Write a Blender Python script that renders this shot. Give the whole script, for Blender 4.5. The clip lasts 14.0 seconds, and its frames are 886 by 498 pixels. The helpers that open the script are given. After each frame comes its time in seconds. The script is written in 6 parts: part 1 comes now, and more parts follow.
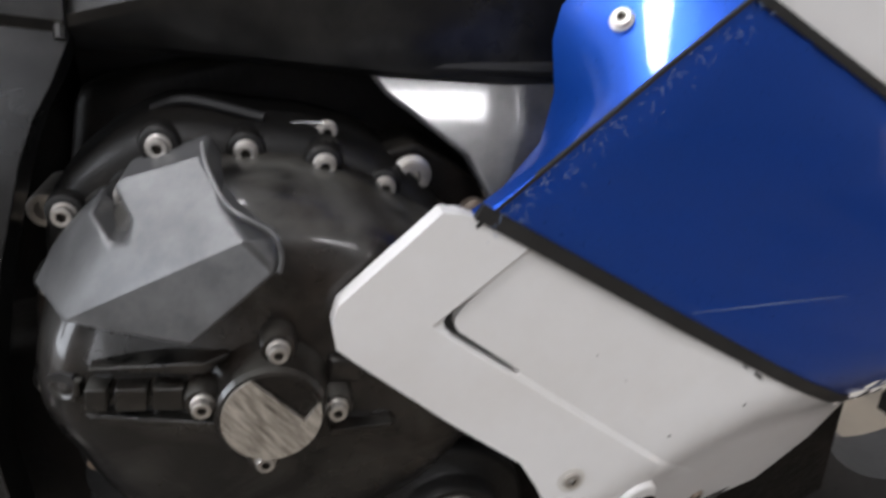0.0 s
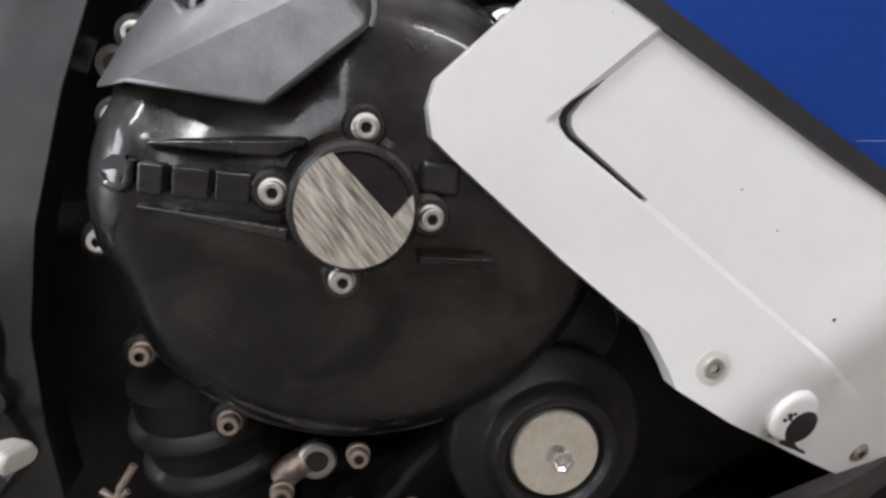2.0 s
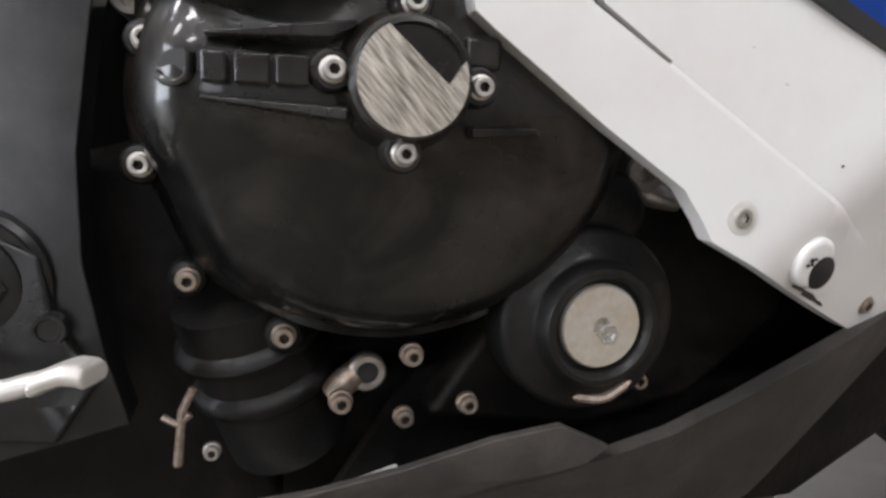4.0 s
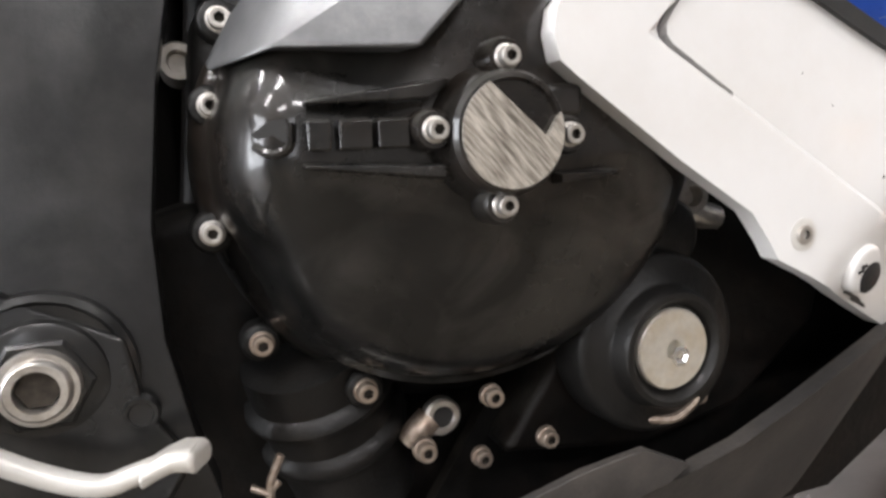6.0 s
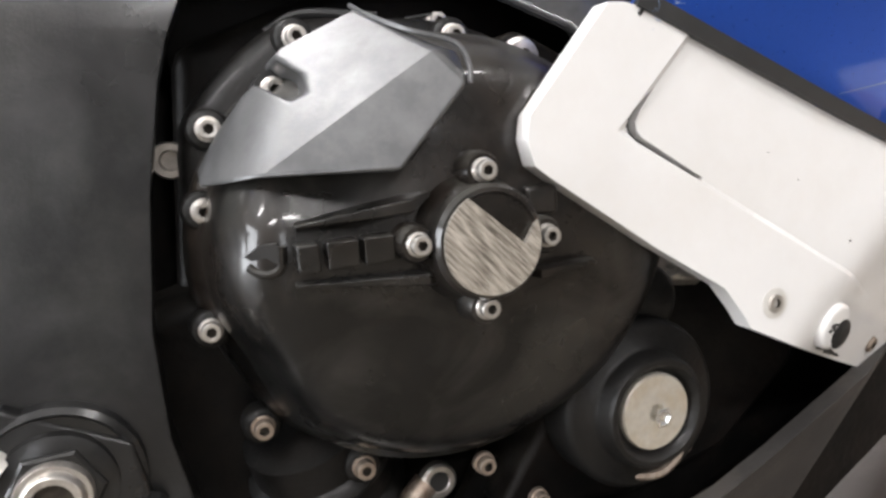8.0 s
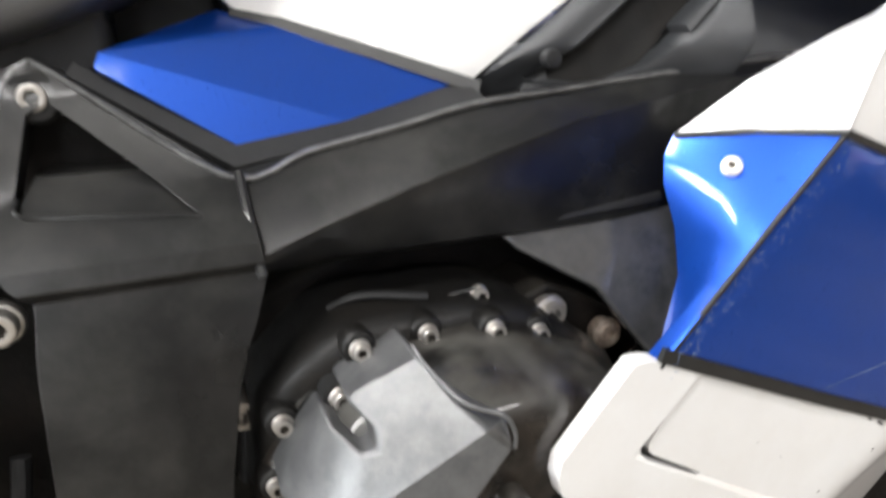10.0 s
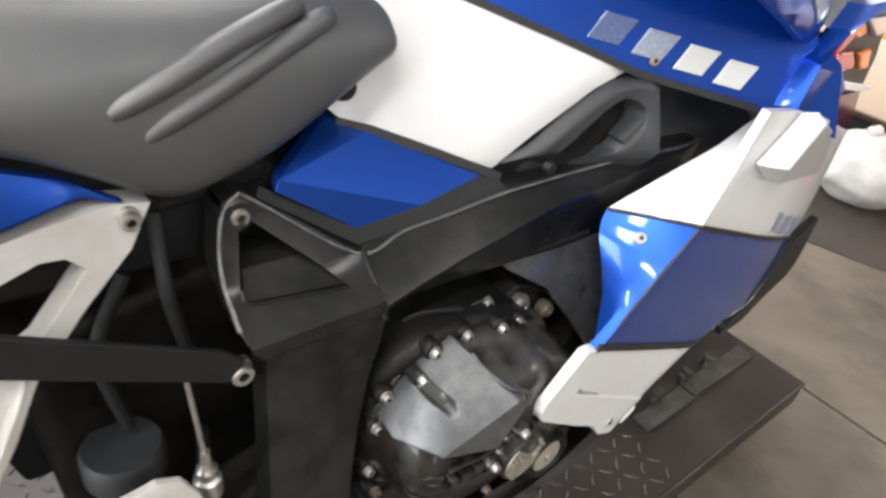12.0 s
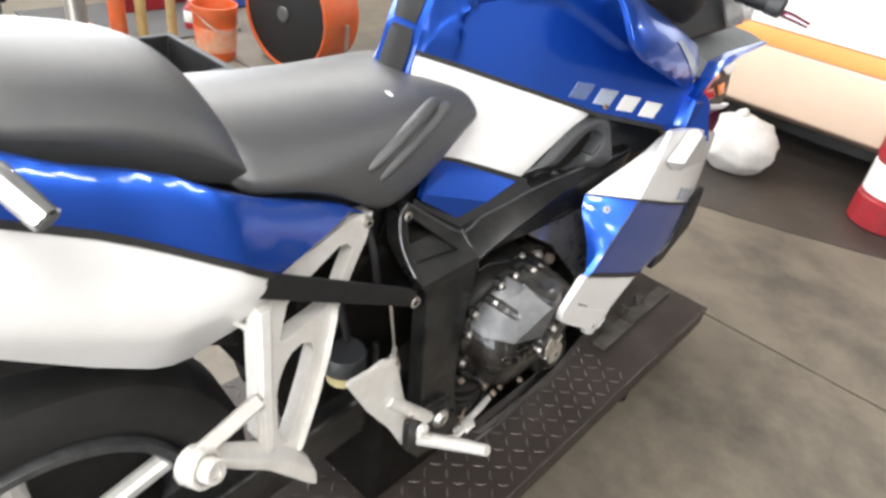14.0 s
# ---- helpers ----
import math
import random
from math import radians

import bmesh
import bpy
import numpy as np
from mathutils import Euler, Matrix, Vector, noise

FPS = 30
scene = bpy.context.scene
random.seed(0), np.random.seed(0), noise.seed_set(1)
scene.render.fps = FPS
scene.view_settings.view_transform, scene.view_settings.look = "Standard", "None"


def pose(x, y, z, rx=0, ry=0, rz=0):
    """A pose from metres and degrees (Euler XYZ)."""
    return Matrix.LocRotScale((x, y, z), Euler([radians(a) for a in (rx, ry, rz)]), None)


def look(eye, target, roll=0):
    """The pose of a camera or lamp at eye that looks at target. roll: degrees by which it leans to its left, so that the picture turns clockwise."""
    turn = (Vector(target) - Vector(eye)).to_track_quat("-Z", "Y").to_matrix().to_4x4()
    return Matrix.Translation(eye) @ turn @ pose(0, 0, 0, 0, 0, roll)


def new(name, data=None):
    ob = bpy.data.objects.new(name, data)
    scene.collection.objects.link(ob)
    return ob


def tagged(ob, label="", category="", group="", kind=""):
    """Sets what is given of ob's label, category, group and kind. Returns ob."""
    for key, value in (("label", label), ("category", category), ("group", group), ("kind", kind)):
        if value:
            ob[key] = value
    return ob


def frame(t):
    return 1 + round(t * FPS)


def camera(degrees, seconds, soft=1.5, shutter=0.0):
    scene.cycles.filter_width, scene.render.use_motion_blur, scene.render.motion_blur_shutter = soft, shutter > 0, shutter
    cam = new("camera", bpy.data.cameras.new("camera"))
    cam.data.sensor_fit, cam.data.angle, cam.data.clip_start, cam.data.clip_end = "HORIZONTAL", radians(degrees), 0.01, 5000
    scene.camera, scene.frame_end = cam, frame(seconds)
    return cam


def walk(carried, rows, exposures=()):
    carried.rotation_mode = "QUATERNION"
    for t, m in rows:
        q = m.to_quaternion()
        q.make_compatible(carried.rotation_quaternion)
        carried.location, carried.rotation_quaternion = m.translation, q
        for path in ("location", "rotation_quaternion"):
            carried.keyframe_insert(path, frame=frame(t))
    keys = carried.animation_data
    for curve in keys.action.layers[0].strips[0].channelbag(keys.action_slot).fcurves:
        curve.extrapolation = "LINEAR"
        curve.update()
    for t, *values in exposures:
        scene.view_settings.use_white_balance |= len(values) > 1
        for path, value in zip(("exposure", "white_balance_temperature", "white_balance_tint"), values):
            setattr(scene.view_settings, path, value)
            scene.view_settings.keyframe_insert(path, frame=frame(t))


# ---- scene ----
cam = camera(66.7, 14.0, soft=2.8, shutter=0.4)
PATH = [
    (0, (0.052, -0.566, 0.786), (0.618, 1.212, 0.066), 8.7),
    (0.5, (0.05, -0.569, 0.704), (0.501, 1.285, 0.105), 6.2),
    (1, (0.049, -0.561, 0.642), (0.463, 1.349, 0.216), 7.3),
    (1.5, (0.054, -0.554, 0.629), (0.461, 1.366, 0.245), 7.4),
    (2, (0.051, -0.555, 0.623), (0.445, 1.374, 0.268), 7.3),
    (2.5, (0.052, -0.554, 0.615), (0.439, 1.379, 0.279), 6.8),
    (3, (0.051, -0.56, 0.593), (0.496, 1.358, 0.243), 5.1),
    (3.5, (0.038, -0.569, 0.573), (0.541, 1.335, 0.223), 3.5),
    (3.7, (0.024, -0.569, 0.566), (0.535, 1.333, 0.222), 2.7),
    (5.8, (-0.056, -0.55, 0.574), (0.633, 1.301, 0.259), -2.0),
    (6, (-0.06, -0.548, 0.583), (0.629, 1.305, 0.283), -2.5),
    (6.5, (-0.059, -0.556, 0.596), (0.627, 1.298, 0.295), -2.6),
    (7, (-0.051, -0.559, 0.605), (0.677, 1.278, 0.294), -2.7),
    (7.2, (-0.056, -0.559, 0.615), (0.68, 1.273, 0.298), -3.5),
    (9.3, (-0.055, -0.545, 0.714), (0.617, 1.286, 0.27), -4.9),
    (9.5, (-0.047, -0.534, 0.755), (0.624, 1.279, 0.245), -4.6),
    (10, (-0.073, -0.549, 0.866), (0.616, 1.22, 0.236), -1.7),
    (10.5, (-0.082, -0.557, 1.012), (0.62, 1.111, 0.16), -0.1),
    (11, (-0.119, -0.527, 1.08), (0.728, 0.947, 0.025), 2.3),
    (11.5, (-0.237, -0.528, 1.103), (0.79, 0.781, -0.006), 5.0),
    (12, (-0.326, -0.548, 1.133), (0.809, 0.659, 0.014), 9.1),
    (12.5, (-0.428, -0.627, 1.231), (0.703, 0.596, 0.123), 7.1),
    (13, (-0.528, -0.712, 1.356), (0.579, 0.532, 0.249), 5.3),
    (13.5, (-0.646, -0.72, 1.372), (0.556, 0.439, 0.272), 6.4),
    (14, (-0.769, -0.679, 1.343), (0.546, 0.348, 0.24), 8.5),
]
walk(cam, [(t, look(eye, target, roll)) for t, eye, target, roll in PATH],
     exposures=[(0.0, -0.85, 6250, 13), (0.5, -0.82, 6250, 13), (1.0, -0.82, 6250, 13), (1.5, -0.66, 6250, 13), (2.0, -0.4, 6250, 13), (2.5, -0.27, 6250, 13), (3.0, -0.3, 6250, 13), (3.7, -0.36, 6250, 13), (6.0, 0.0, 6450, 13), (7.2, 0.02, 6450, 13), (9.5, 0.0, 6500, 10), (10.5, -0.06, 6500, 10), (11.0, -0.3, 6500, 10), (11.5, -0.42, 6500, 10), (12.5, -0.46, 6500, 10), (13.0, -0.39, 6500, 10), (14.0, -0.31, 6500, 10)])

# ---- light ----
world = bpy.data.worlds.new("world")
scene.world = world
world.use_nodes = True
world.node_tree.nodes["Background"].inputs[0].default_value = (0.9, 0.95, 1.0, 1)
world.node_tree.nodes["Background"].inputs[1].default_value = 0.08
CEIL = 3.4
NORTH = 5.4
LAMPS = [(-3.4, -1.25), (-1.45, -1.25), (1.5, -3.4), (-3.2, 0.6), (-1.3, 0.6), (1.4, 2.0), (-2.6, -3.4), (-0.5, -3.4), (4.9, -2.4), (-3.2, 3.5), (-1.0, 3.5), (1.2, 3.5), (3.4, 3.5)]
LAMP_POWER = 76.0


def lamp(x, y):
    d = bpy.data.lights.new("ceiling_tube", "AREA")
    d.shape, d.size, d.size_y, d.energy, d.color = "RECTANGLE", 1.25, 0.28, LAMP_POWER, (1.0, 0.985, 0.97)
    o = new("ceiling_tube", d)
    o.matrix_world = pose(x, y, CEIL - 0.13)


for lx, ly in LAMPS:
    lamp(lx, ly)


def daylight(at, target, w, h, power):
    d = bpy.data.lights.new("window_daylight", "AREA")
    d.shape, d.size, d.size_y, d.energy, d.color = "RECTANGLE", w, h, power, (0.93, 0.97, 1.0)
    new("window_daylight", d).matrix_world = look(at, target)


# daylight through the open doors behind and ahead of the bike and through windows on both sides
daylight((-4.97, -0.6, 1.35), (0, -0.6, 1.35), 2.6, 2.5, 380)
daylight((7.97, 0.6, 1.6), (0, 0.6, 1.6), 3.6, 2.4, 90)
daylight((-0.5, NORTH - 0.03, 2.1), (-0.5, 0, 2.1), 7.0, 2.3, 430)
daylight((-1.9, -4.97, 1.6), (-1.9, 0, 1.6), 0.9, 2.2, 28)

# ---- materials ----


def mat(name, color, rough=0.5, metal=0.0, coat=0.0, var=0.12, scale=30.0, bump=0.0, bscale=200.0, dirt=None, dirt_amt=0.0, dirt_scale=9.0, rvar=0.08, flake=0.0, alpha=1.0):
    m = bpy.data.materials.new(name)
    m.use_nodes = True
    nt = m.node_tree
    b = nt.nodes["Principled BSDF"]
    tc = nt.nodes.new("ShaderNodeTexCoord")

    def noise_node(sc, det=6.0, rough_=0.6):
        n = nt.nodes.new("ShaderNodeTexNoise")
        n.inputs["Scale"].default_value, n.inputs["Detail"].default_value, n.inputs["Roughness"].default_value = sc, det, rough_
        nt.links.new(tc.outputs["Object"], n.inputs["Vector"])
        return n

    n1 = noise_node(scale)
    r = nt.nodes.new("ShaderNodeValToRGB")
    c = Vector(color)
    r.color_ramp.elements[0].position, r.color_ramp.elements[1].position = 0.3, 0.7
    r.color_ramp.elements[0].color = (*(c * (1 - var)), 1)
    r.color_ramp.elements[1].color = (*(c * (1 + var)), 1)
    nt.links.new(n1.outputs["Fac"], r.inputs["Fac"])
    out = r.outputs["Color"]
    if dirt is not None:
        n2 = noise_node(dirt_scale, 10.0, 0.7)
        mr = nt.nodes.new("ShaderNodeMapRange")
        mr.inputs["From Min"].default_value, mr.inputs["From Max"].default_value = 0.45, 0.7
        mr.inputs["To Min"].default_value, mr.inputs["To Max"].default_value = 0.0, dirt_amt
        nt.links.new(n2.outputs["Fac"], mr.inputs["Value"])
        mx = nt.nodes.new("ShaderNodeMix")
        mx.data_type = "RGBA"
        nt.links.new(mr.outputs["Result"], mx.inputs["Factor"])
        nt.links.new(out, mx.inputs[6])
        mx.inputs[7].default_value = (*dirt, 1)
        out = mx.outputs[2]
    nt.links.new(out, b.inputs["Base Color"])
    rr = nt.nodes.new("ShaderNodeMapRange")
    rr.inputs["To Min"].default_value, rr.inputs["To Max"].default_value = max(0.02, rough - rvar), min(1, rough + rvar)
    n3 = noise_node(scale * 0.6)
    nt.links.new(n3.outputs["Fac"], rr.inputs["Value"])
    nt.links.new(rr.outputs["Result"], b.inputs["Roughness"])
    b.inputs["Metallic"].default_value = metal
    b.inputs["Coat Weight"].default_value = coat
    b.inputs["Coat Roughness"].default_value = 0.06
    b.inputs["Alpha"].default_value = alpha
    if bump > 0:
        n4 = noise_node(bscale, 4.0)
        bp = nt.nodes.new("ShaderNodeBump")
        bp.inputs["Strength"].default_value, bp.inputs["Distance"].default_value = bump, 0.002
        nt.links.new(n4.outputs["Fac"], bp.inputs["Height"])
        nt.links.new(bp.outputs["Normal"], b.inputs["Normal"])
    return m


BLUE = mat("blue_metallic_paint", (0.007, 0.068, 0.42), 0.30, 0.72, 0.55, 0.06, 900, dirt=(0.01, 0.06, 0.3), dirt_amt=0.3, dirt_scale=6)
RIM_GLINT = mat("frame_edge_glint", (0.17, 0.17, 0.17), 0.3, 0.8, 0.0, 0.25, 120, 0.05, 500, dirt=(0.06, 0.06, 0.06), dirt_amt=0.6, dirt_scale=40)
EDGE_BRIGHT = mat("bright_edge_metal", (0.14, 0.14, 0.14), 0.2, 0.8, 0.0, 0.25, 120, 0.05, 500, dirt=(0.03, 0.03, 0.03), dirt_amt=0.6, dirt_scale=40)
WHITE = mat("white_paint", (0.644, 0.637, 0.630), 0.4, 0.0, 0.7, 0.03, 12, dirt=(0.54, 0.51, 0.47), dirt_amt=0.4, dirt_scale=7)
BLACK_TRIM = mat("black_trim", (0.012, 0.012, 0.012), 0.45, var=0.3, scale=60)
SPAR = mat("satin_black_frame", (0.0075, 0.0075, 0.0076), 0.32, 0.0, 0.3, 0.2, 25, 0.1, 500, dirt=(0.026, 0.0255, 0.0235), dirt_amt=0.9, dirt_scale=12, rvar=0.16)
ENGINE = mat("black_engine_paint", (0.0045, 0.0045, 0.0043), 0.3, 0.0, 0.6, 0.4, 40, 0.14, 350, dirt=(0.026, 0.019, 0.0145), dirt_amt=0.75, dirt_scale=10, rvar=0.22)
HOUSING = mat("oily_cast_black", (0.005, 0.0048, 0.0046), 0.5, 0.0, 0.06, 0.35, 60, 0.3, 300, dirt=(0.009, 0.0075, 0.006), dirt_amt=0.8, dirt_scale=20, rvar=0.15)
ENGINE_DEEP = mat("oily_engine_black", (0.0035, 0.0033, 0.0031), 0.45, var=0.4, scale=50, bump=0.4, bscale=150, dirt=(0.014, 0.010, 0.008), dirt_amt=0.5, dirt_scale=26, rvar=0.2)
GUARD = mat("grey_cast_magnesium", (0.104, 0.105, 0.107), 0.38, 0.6, 0.0, 0.18, 60, 0.07, 500, dirt=(0.17, 0.17, 0.17), dirt_amt=0.35, dirt_scale=30)
ALU = mat("dull_aluminium", (0.52, 0.50, 0.47), 0.36, 0.9, 0.0, 0.15, 200, 0.1, 600, dirt=(0.25, 0.2, 0.16), dirt_amt=0.5, dirt_scale=90)
STEEL_OLD = mat("weathered_steel", (0.36, 0.30, 0.25), 0.42, 0.8, 0.0, 0.3, 250, 0.2, 500, dirt=(0.12, 0.07, 0.045), dirt_amt=0.8, dirt_scale=120)
SOCKET = mat("dark_bolt_socket", (0.05, 0.042, 0.034), 0.6, 0.5, 0.0, 0.4, 300)
BRACKET = mat("silver_powder_coat", (0.60, 0.585, 0.555), 0.34, 0.3, 0.2, 0.06, 60, 0.08, 700, dirt=(0.42, 0.38, 0.32), dirt_amt=0.4, dirt_scale=14)
CHROME = mat("polished_tube", (0.75, 0.75, 0.75), 0.15, 1.0, var=0.04)
VINYL = mat("grey_vinyl", (0.041, 0.042, 0.043), 0.42, 0.0, 0.4, 0.12, 35, 0.3, 1100, dirt=(0.05, 0.05, 0.05), dirt_amt=0.35, dirt_scale=5)
PLASTIC = mat("matt_black_plastic", (0.008, 0.008, 0.0085), 0.55, var=0.25, scale=70, bump=0.2, bscale=900)
COCKPIT = mat("grey_cockpit_plastic", (0.13, 0.135, 0.14), 0.5, var=0.1, scale=40, bump=0.1, bscale=700)
DECAL_PALE = mat("pale_halftone_decal", (0.50, 0.50, 0.48), 0.4, 0.0, 0.4, 0.12, 700)
GREY_PLASTIC = mat("dark_grey_plastic", (0.024, 0.025, 0.027), 0.5, var=0.15, scale=60, bump=0.15, bscale=900)
RUBBER = mat("tyre_rubber", (0.009, 0.0085, 0.008), 0.75, var=0.3, scale=60, bump=0.3, bscale=300)
CONCRETE = mat("workshop_concrete", (0.150, 0.127, 0.096), 0.5, 0.0, 0.0, 0.22, 3.0, 0.3, 120, dirt=(0.036, 0.031, 0.026), dirt_amt=0.9, dirt_scale=1.6)
# darker concrete that carries the painted shadow of the car
CAR_SHADE = mat("car_shade_on_concrete", (0.042, 0.034, 0.029), 0.45, 0.0, 0.0, 0.2, 5, 0.2, 120, dirt=(0.022, 0.018, 0.016), dirt_amt=0.8, dirt_scale=3)
PLATE = mat("dirty_diamond_plate", (0.036, 0.027, 0.023), 0.5, 0.1, 0.0, 0.4, 14, 0.3, 260, dirt=(0.014, 0.0095, 0.008), dirt_amt=0.85, dirt_scale=7, rvar=0.2)
GUIDE = mat("worn_grey_steel", (0.075, 0.068, 0.060), 0.5, 0.3, 0.0, 0.4, 20, 0.2, 260, dirt=(0.022, 0.016, 0.013), dirt_amt=0.8, dirt_scale=14)
LUG = mat("worn_plate_lugs", (0.062, 0.051, 0.045), 0.4, 0.4, 0.0, 0.3, 40, 0.2, 300, dirt=(0.022, 0.017, 0.015), dirt_amt=0.95, dirt_scale=6)
ORANGE = mat("orange_plastic", (0.52, 0.085, 0.015), 0.45, var=0.15, scale=15, dirt=(0.3, 0.12, 0.06), dirt_amt=0.6)
RED = mat("red_plastic", (0.28, 0.013, 0.02), 0.45, var=0.15, scale=20, dirt=(0.12, 0.02, 0.02), dirt_amt=0.5)
CREAM = mat("cream_car_paint", (0.72, 0.55, 0.42), 0.4, 0.0, 0.6, 0.05, 3)
STRIPE = mat("orange_car_stripe", (0.9, 0.42, 0.13), 0.4, 0.0, 0.6, 0.08, 5)
OFFWHITE = mat("white_car_paint", (0.8, 0.78, 0.74), 0.4, 0.0, 0.6, 0.03, 4)
BAG = mat("white_plastic_bag", (0.62, 0.60, 0.58), 0.45, var=0.08, scale=12, bump=1.0, bscale=22, dirt=(0.45, 0.42, 0.38), dirt_amt=0.5, dirt_scale=14)
WALL = mat("painted_wall", (0.2, 0.19, 0.18), 0.8, var=0.1, scale=2)
CEILING = mat("white_ceiling", (0.42, 0.42, 0.41), 0.9, var=0.05, scale=2)
TAN = mat("yellow_wood", (0.32, 0.22, 0.09), 0.6, var=0.2, scale=20)
GREEN = mat("green_plastic", (0.25, 0.75, 0.05), 0.5)
TEAL = mat("teal_paint", (0.05, 0.18, 0.18), 0.5)
BLUE_PLAIN = mat("blue_plastic", (0.02, 0.08, 0.35), 0.5)
RED_LENS = mat("red_lens", (0.55, 0.02, 0.03), 0.12, coat=1.0)
ORANGE_LENS = mat("orange_lens", (0.8, 0.2, 0.03), 0.12, coat=1.0)
CLEAR_LENS = mat("clear_lens", (0.75, 0.75, 0.78), 0.08, coat=1.0)
MAROON = mat("dark_red_lens", (0.09, 0.01, 0.03), 0.12, coat=1.0)
PLUG_MAT = mat("scuffed_plug_metal", (0.66, 0.63, 0.57), 0.34, 0.75, 0.0, 0.08, 300, 0.08, 700, dirt=(0.5, 0.38, 0.2), dirt_amt=0.5, dirt_scale=40)
SCREEN = mat("tinted_screen", (0.16, 0.16, 0.17), 0.12, coat=1.0, alpha=0.55)
BELLY = mat("dusty_belly_plastic", (0.030, 0.027, 0.025), 0.6, var=0.3, scale=25, bump=0.3, bscale=300, dirt=(0.075, 0.064, 0.055), dirt_amt=0.7, dirt_scale=14)
MOUNT = mat("worn_grey_metal", (0.04, 0.04, 0.042), 0.16, 0.0, 0.9, 0.3, 60, 0.08, 400, dirt=(0.05, 0.048, 0.045), dirt_amt=0.5, dirt_scale=20)
DECAL_GREY = mat("grey_halftone_decal", (0.22, 0.25, 0.31), 0.4, 0.0, 0.5, 0.6, 700)
DECAL_FAINT = mat("faint_halftone_decal", (0.07, 0.10, 0.2), 0.4, 0.0, 0.5, 0.6, 700)
SCUFF = mat("paint_scuff", (0.16, 0.22, 0.36), 0.6)
CARPET = mat("dark_floor_mat", (0.07, 0.07, 0.07), 0.9, var=0.2, scale=60)

LAMP_MAT = bpy.data.materials.new("lamp_diffuser")
LAMP_MAT.use_nodes = True
LAMP_MAT.node_tree.nodes["Principled BSDF"].inputs["Emission Color"].default_value = (1.0, 0.97, 0.93, 1)
LAMP_MAT.node_tree.nodes["Principled BSDF"].inputs["Emission Strength"].default_value = 6.0


def scraped():
    """Black paint ground down to streaky bare metal below a slanting line."""
    m = mat("scraped_cap_metal", (0.5, 0.46, 0.4), 0.4, 0.7, bump=0.0)
    nt = m.node_tree
    b = nt.nodes["Principled BSDF"]
    tc = nt.nodes.new("ShaderNodeTexCoord")
    mp = nt.nodes.new("ShaderNodeMapping")
    rot = nt.nodes.new("ShaderNodeMapping")
    rot.inputs["Rotation"].default_value = (0, radians(-48), 0)
    mp.inputs["Scale"].default_value = (85, 200, 760)
    nt.links.new(tc.outputs["Object"], rot.inputs["Vector"])
    nt.links.new(rot.outputs["Vector"], mp.inputs["Vector"])
    n = nt.nodes.new("ShaderNodeTexNoise")
    n.inputs["Scale"].default_value, n.inputs["Detail"].default_value = 1.0, 5.0
    nt.links.new(mp.outputs["Vector"], n.inputs["Vector"])
    r = nt.nodes.new("ShaderNodeValToRGB")
    e = r.color_ramp.elements
    e[0].position, e[0].color = 0.30, (0.15, 0.135, 0.115, 1)
    e[1].position, e[1].color = 0.70, (0.66, 0.62, 0.56, 1)
    k = e.new(0.47)
    k.color = (0.36, 0.33, 0.285, 1)
    nt.links.new(n.outputs["Fac"], r.inputs["Fac"])
    nt.links.new(r.outputs["Color"], b.inputs["Base Color"])
    bp = nt.nodes.new("ShaderNodeBump")
    bp.inputs["Strength"].default_value, bp.inputs["Distance"].default_value = 0.6, 0.001
    nt.links.new(n.outputs["Fac"], bp.inputs["Height"])
    nt.links.new(bp.outputs["Normal"], b.inputs["Normal"])
    return m


SCRAPED = scraped()
VINYL.node_tree.nodes["Principled BSDF"].inputs["Specular IOR Level"].default_value = 1.0
VINYL.node_tree.nodes["Principled BSDF"].inputs["Coat Roughness"].default_value = 0.36
BLUE.node_tree.nodes["Principled BSDF"].inputs["Coat Roughness"].default_value = 0.05
ENGINE_DEEP.node_tree.nodes["Principled BSDF"].inputs["Specular IOR Level"].default_value = 0.13
PLASTIC.node_tree.nodes["Principled BSDF"].inputs["Specular IOR Level"].default_value = 0.35
ENGINE.node_tree.nodes["Principled BSDF"].inputs["Coat Roughness"].default_value = 0.10
HOUSING.node_tree.nodes["Principled BSDF"].inputs["Specular IOR Level"].default_value = 0.25
SPAR.node_tree.nodes["Principled BSDF"].inputs["Coat Roughness"].default_value = 0.16



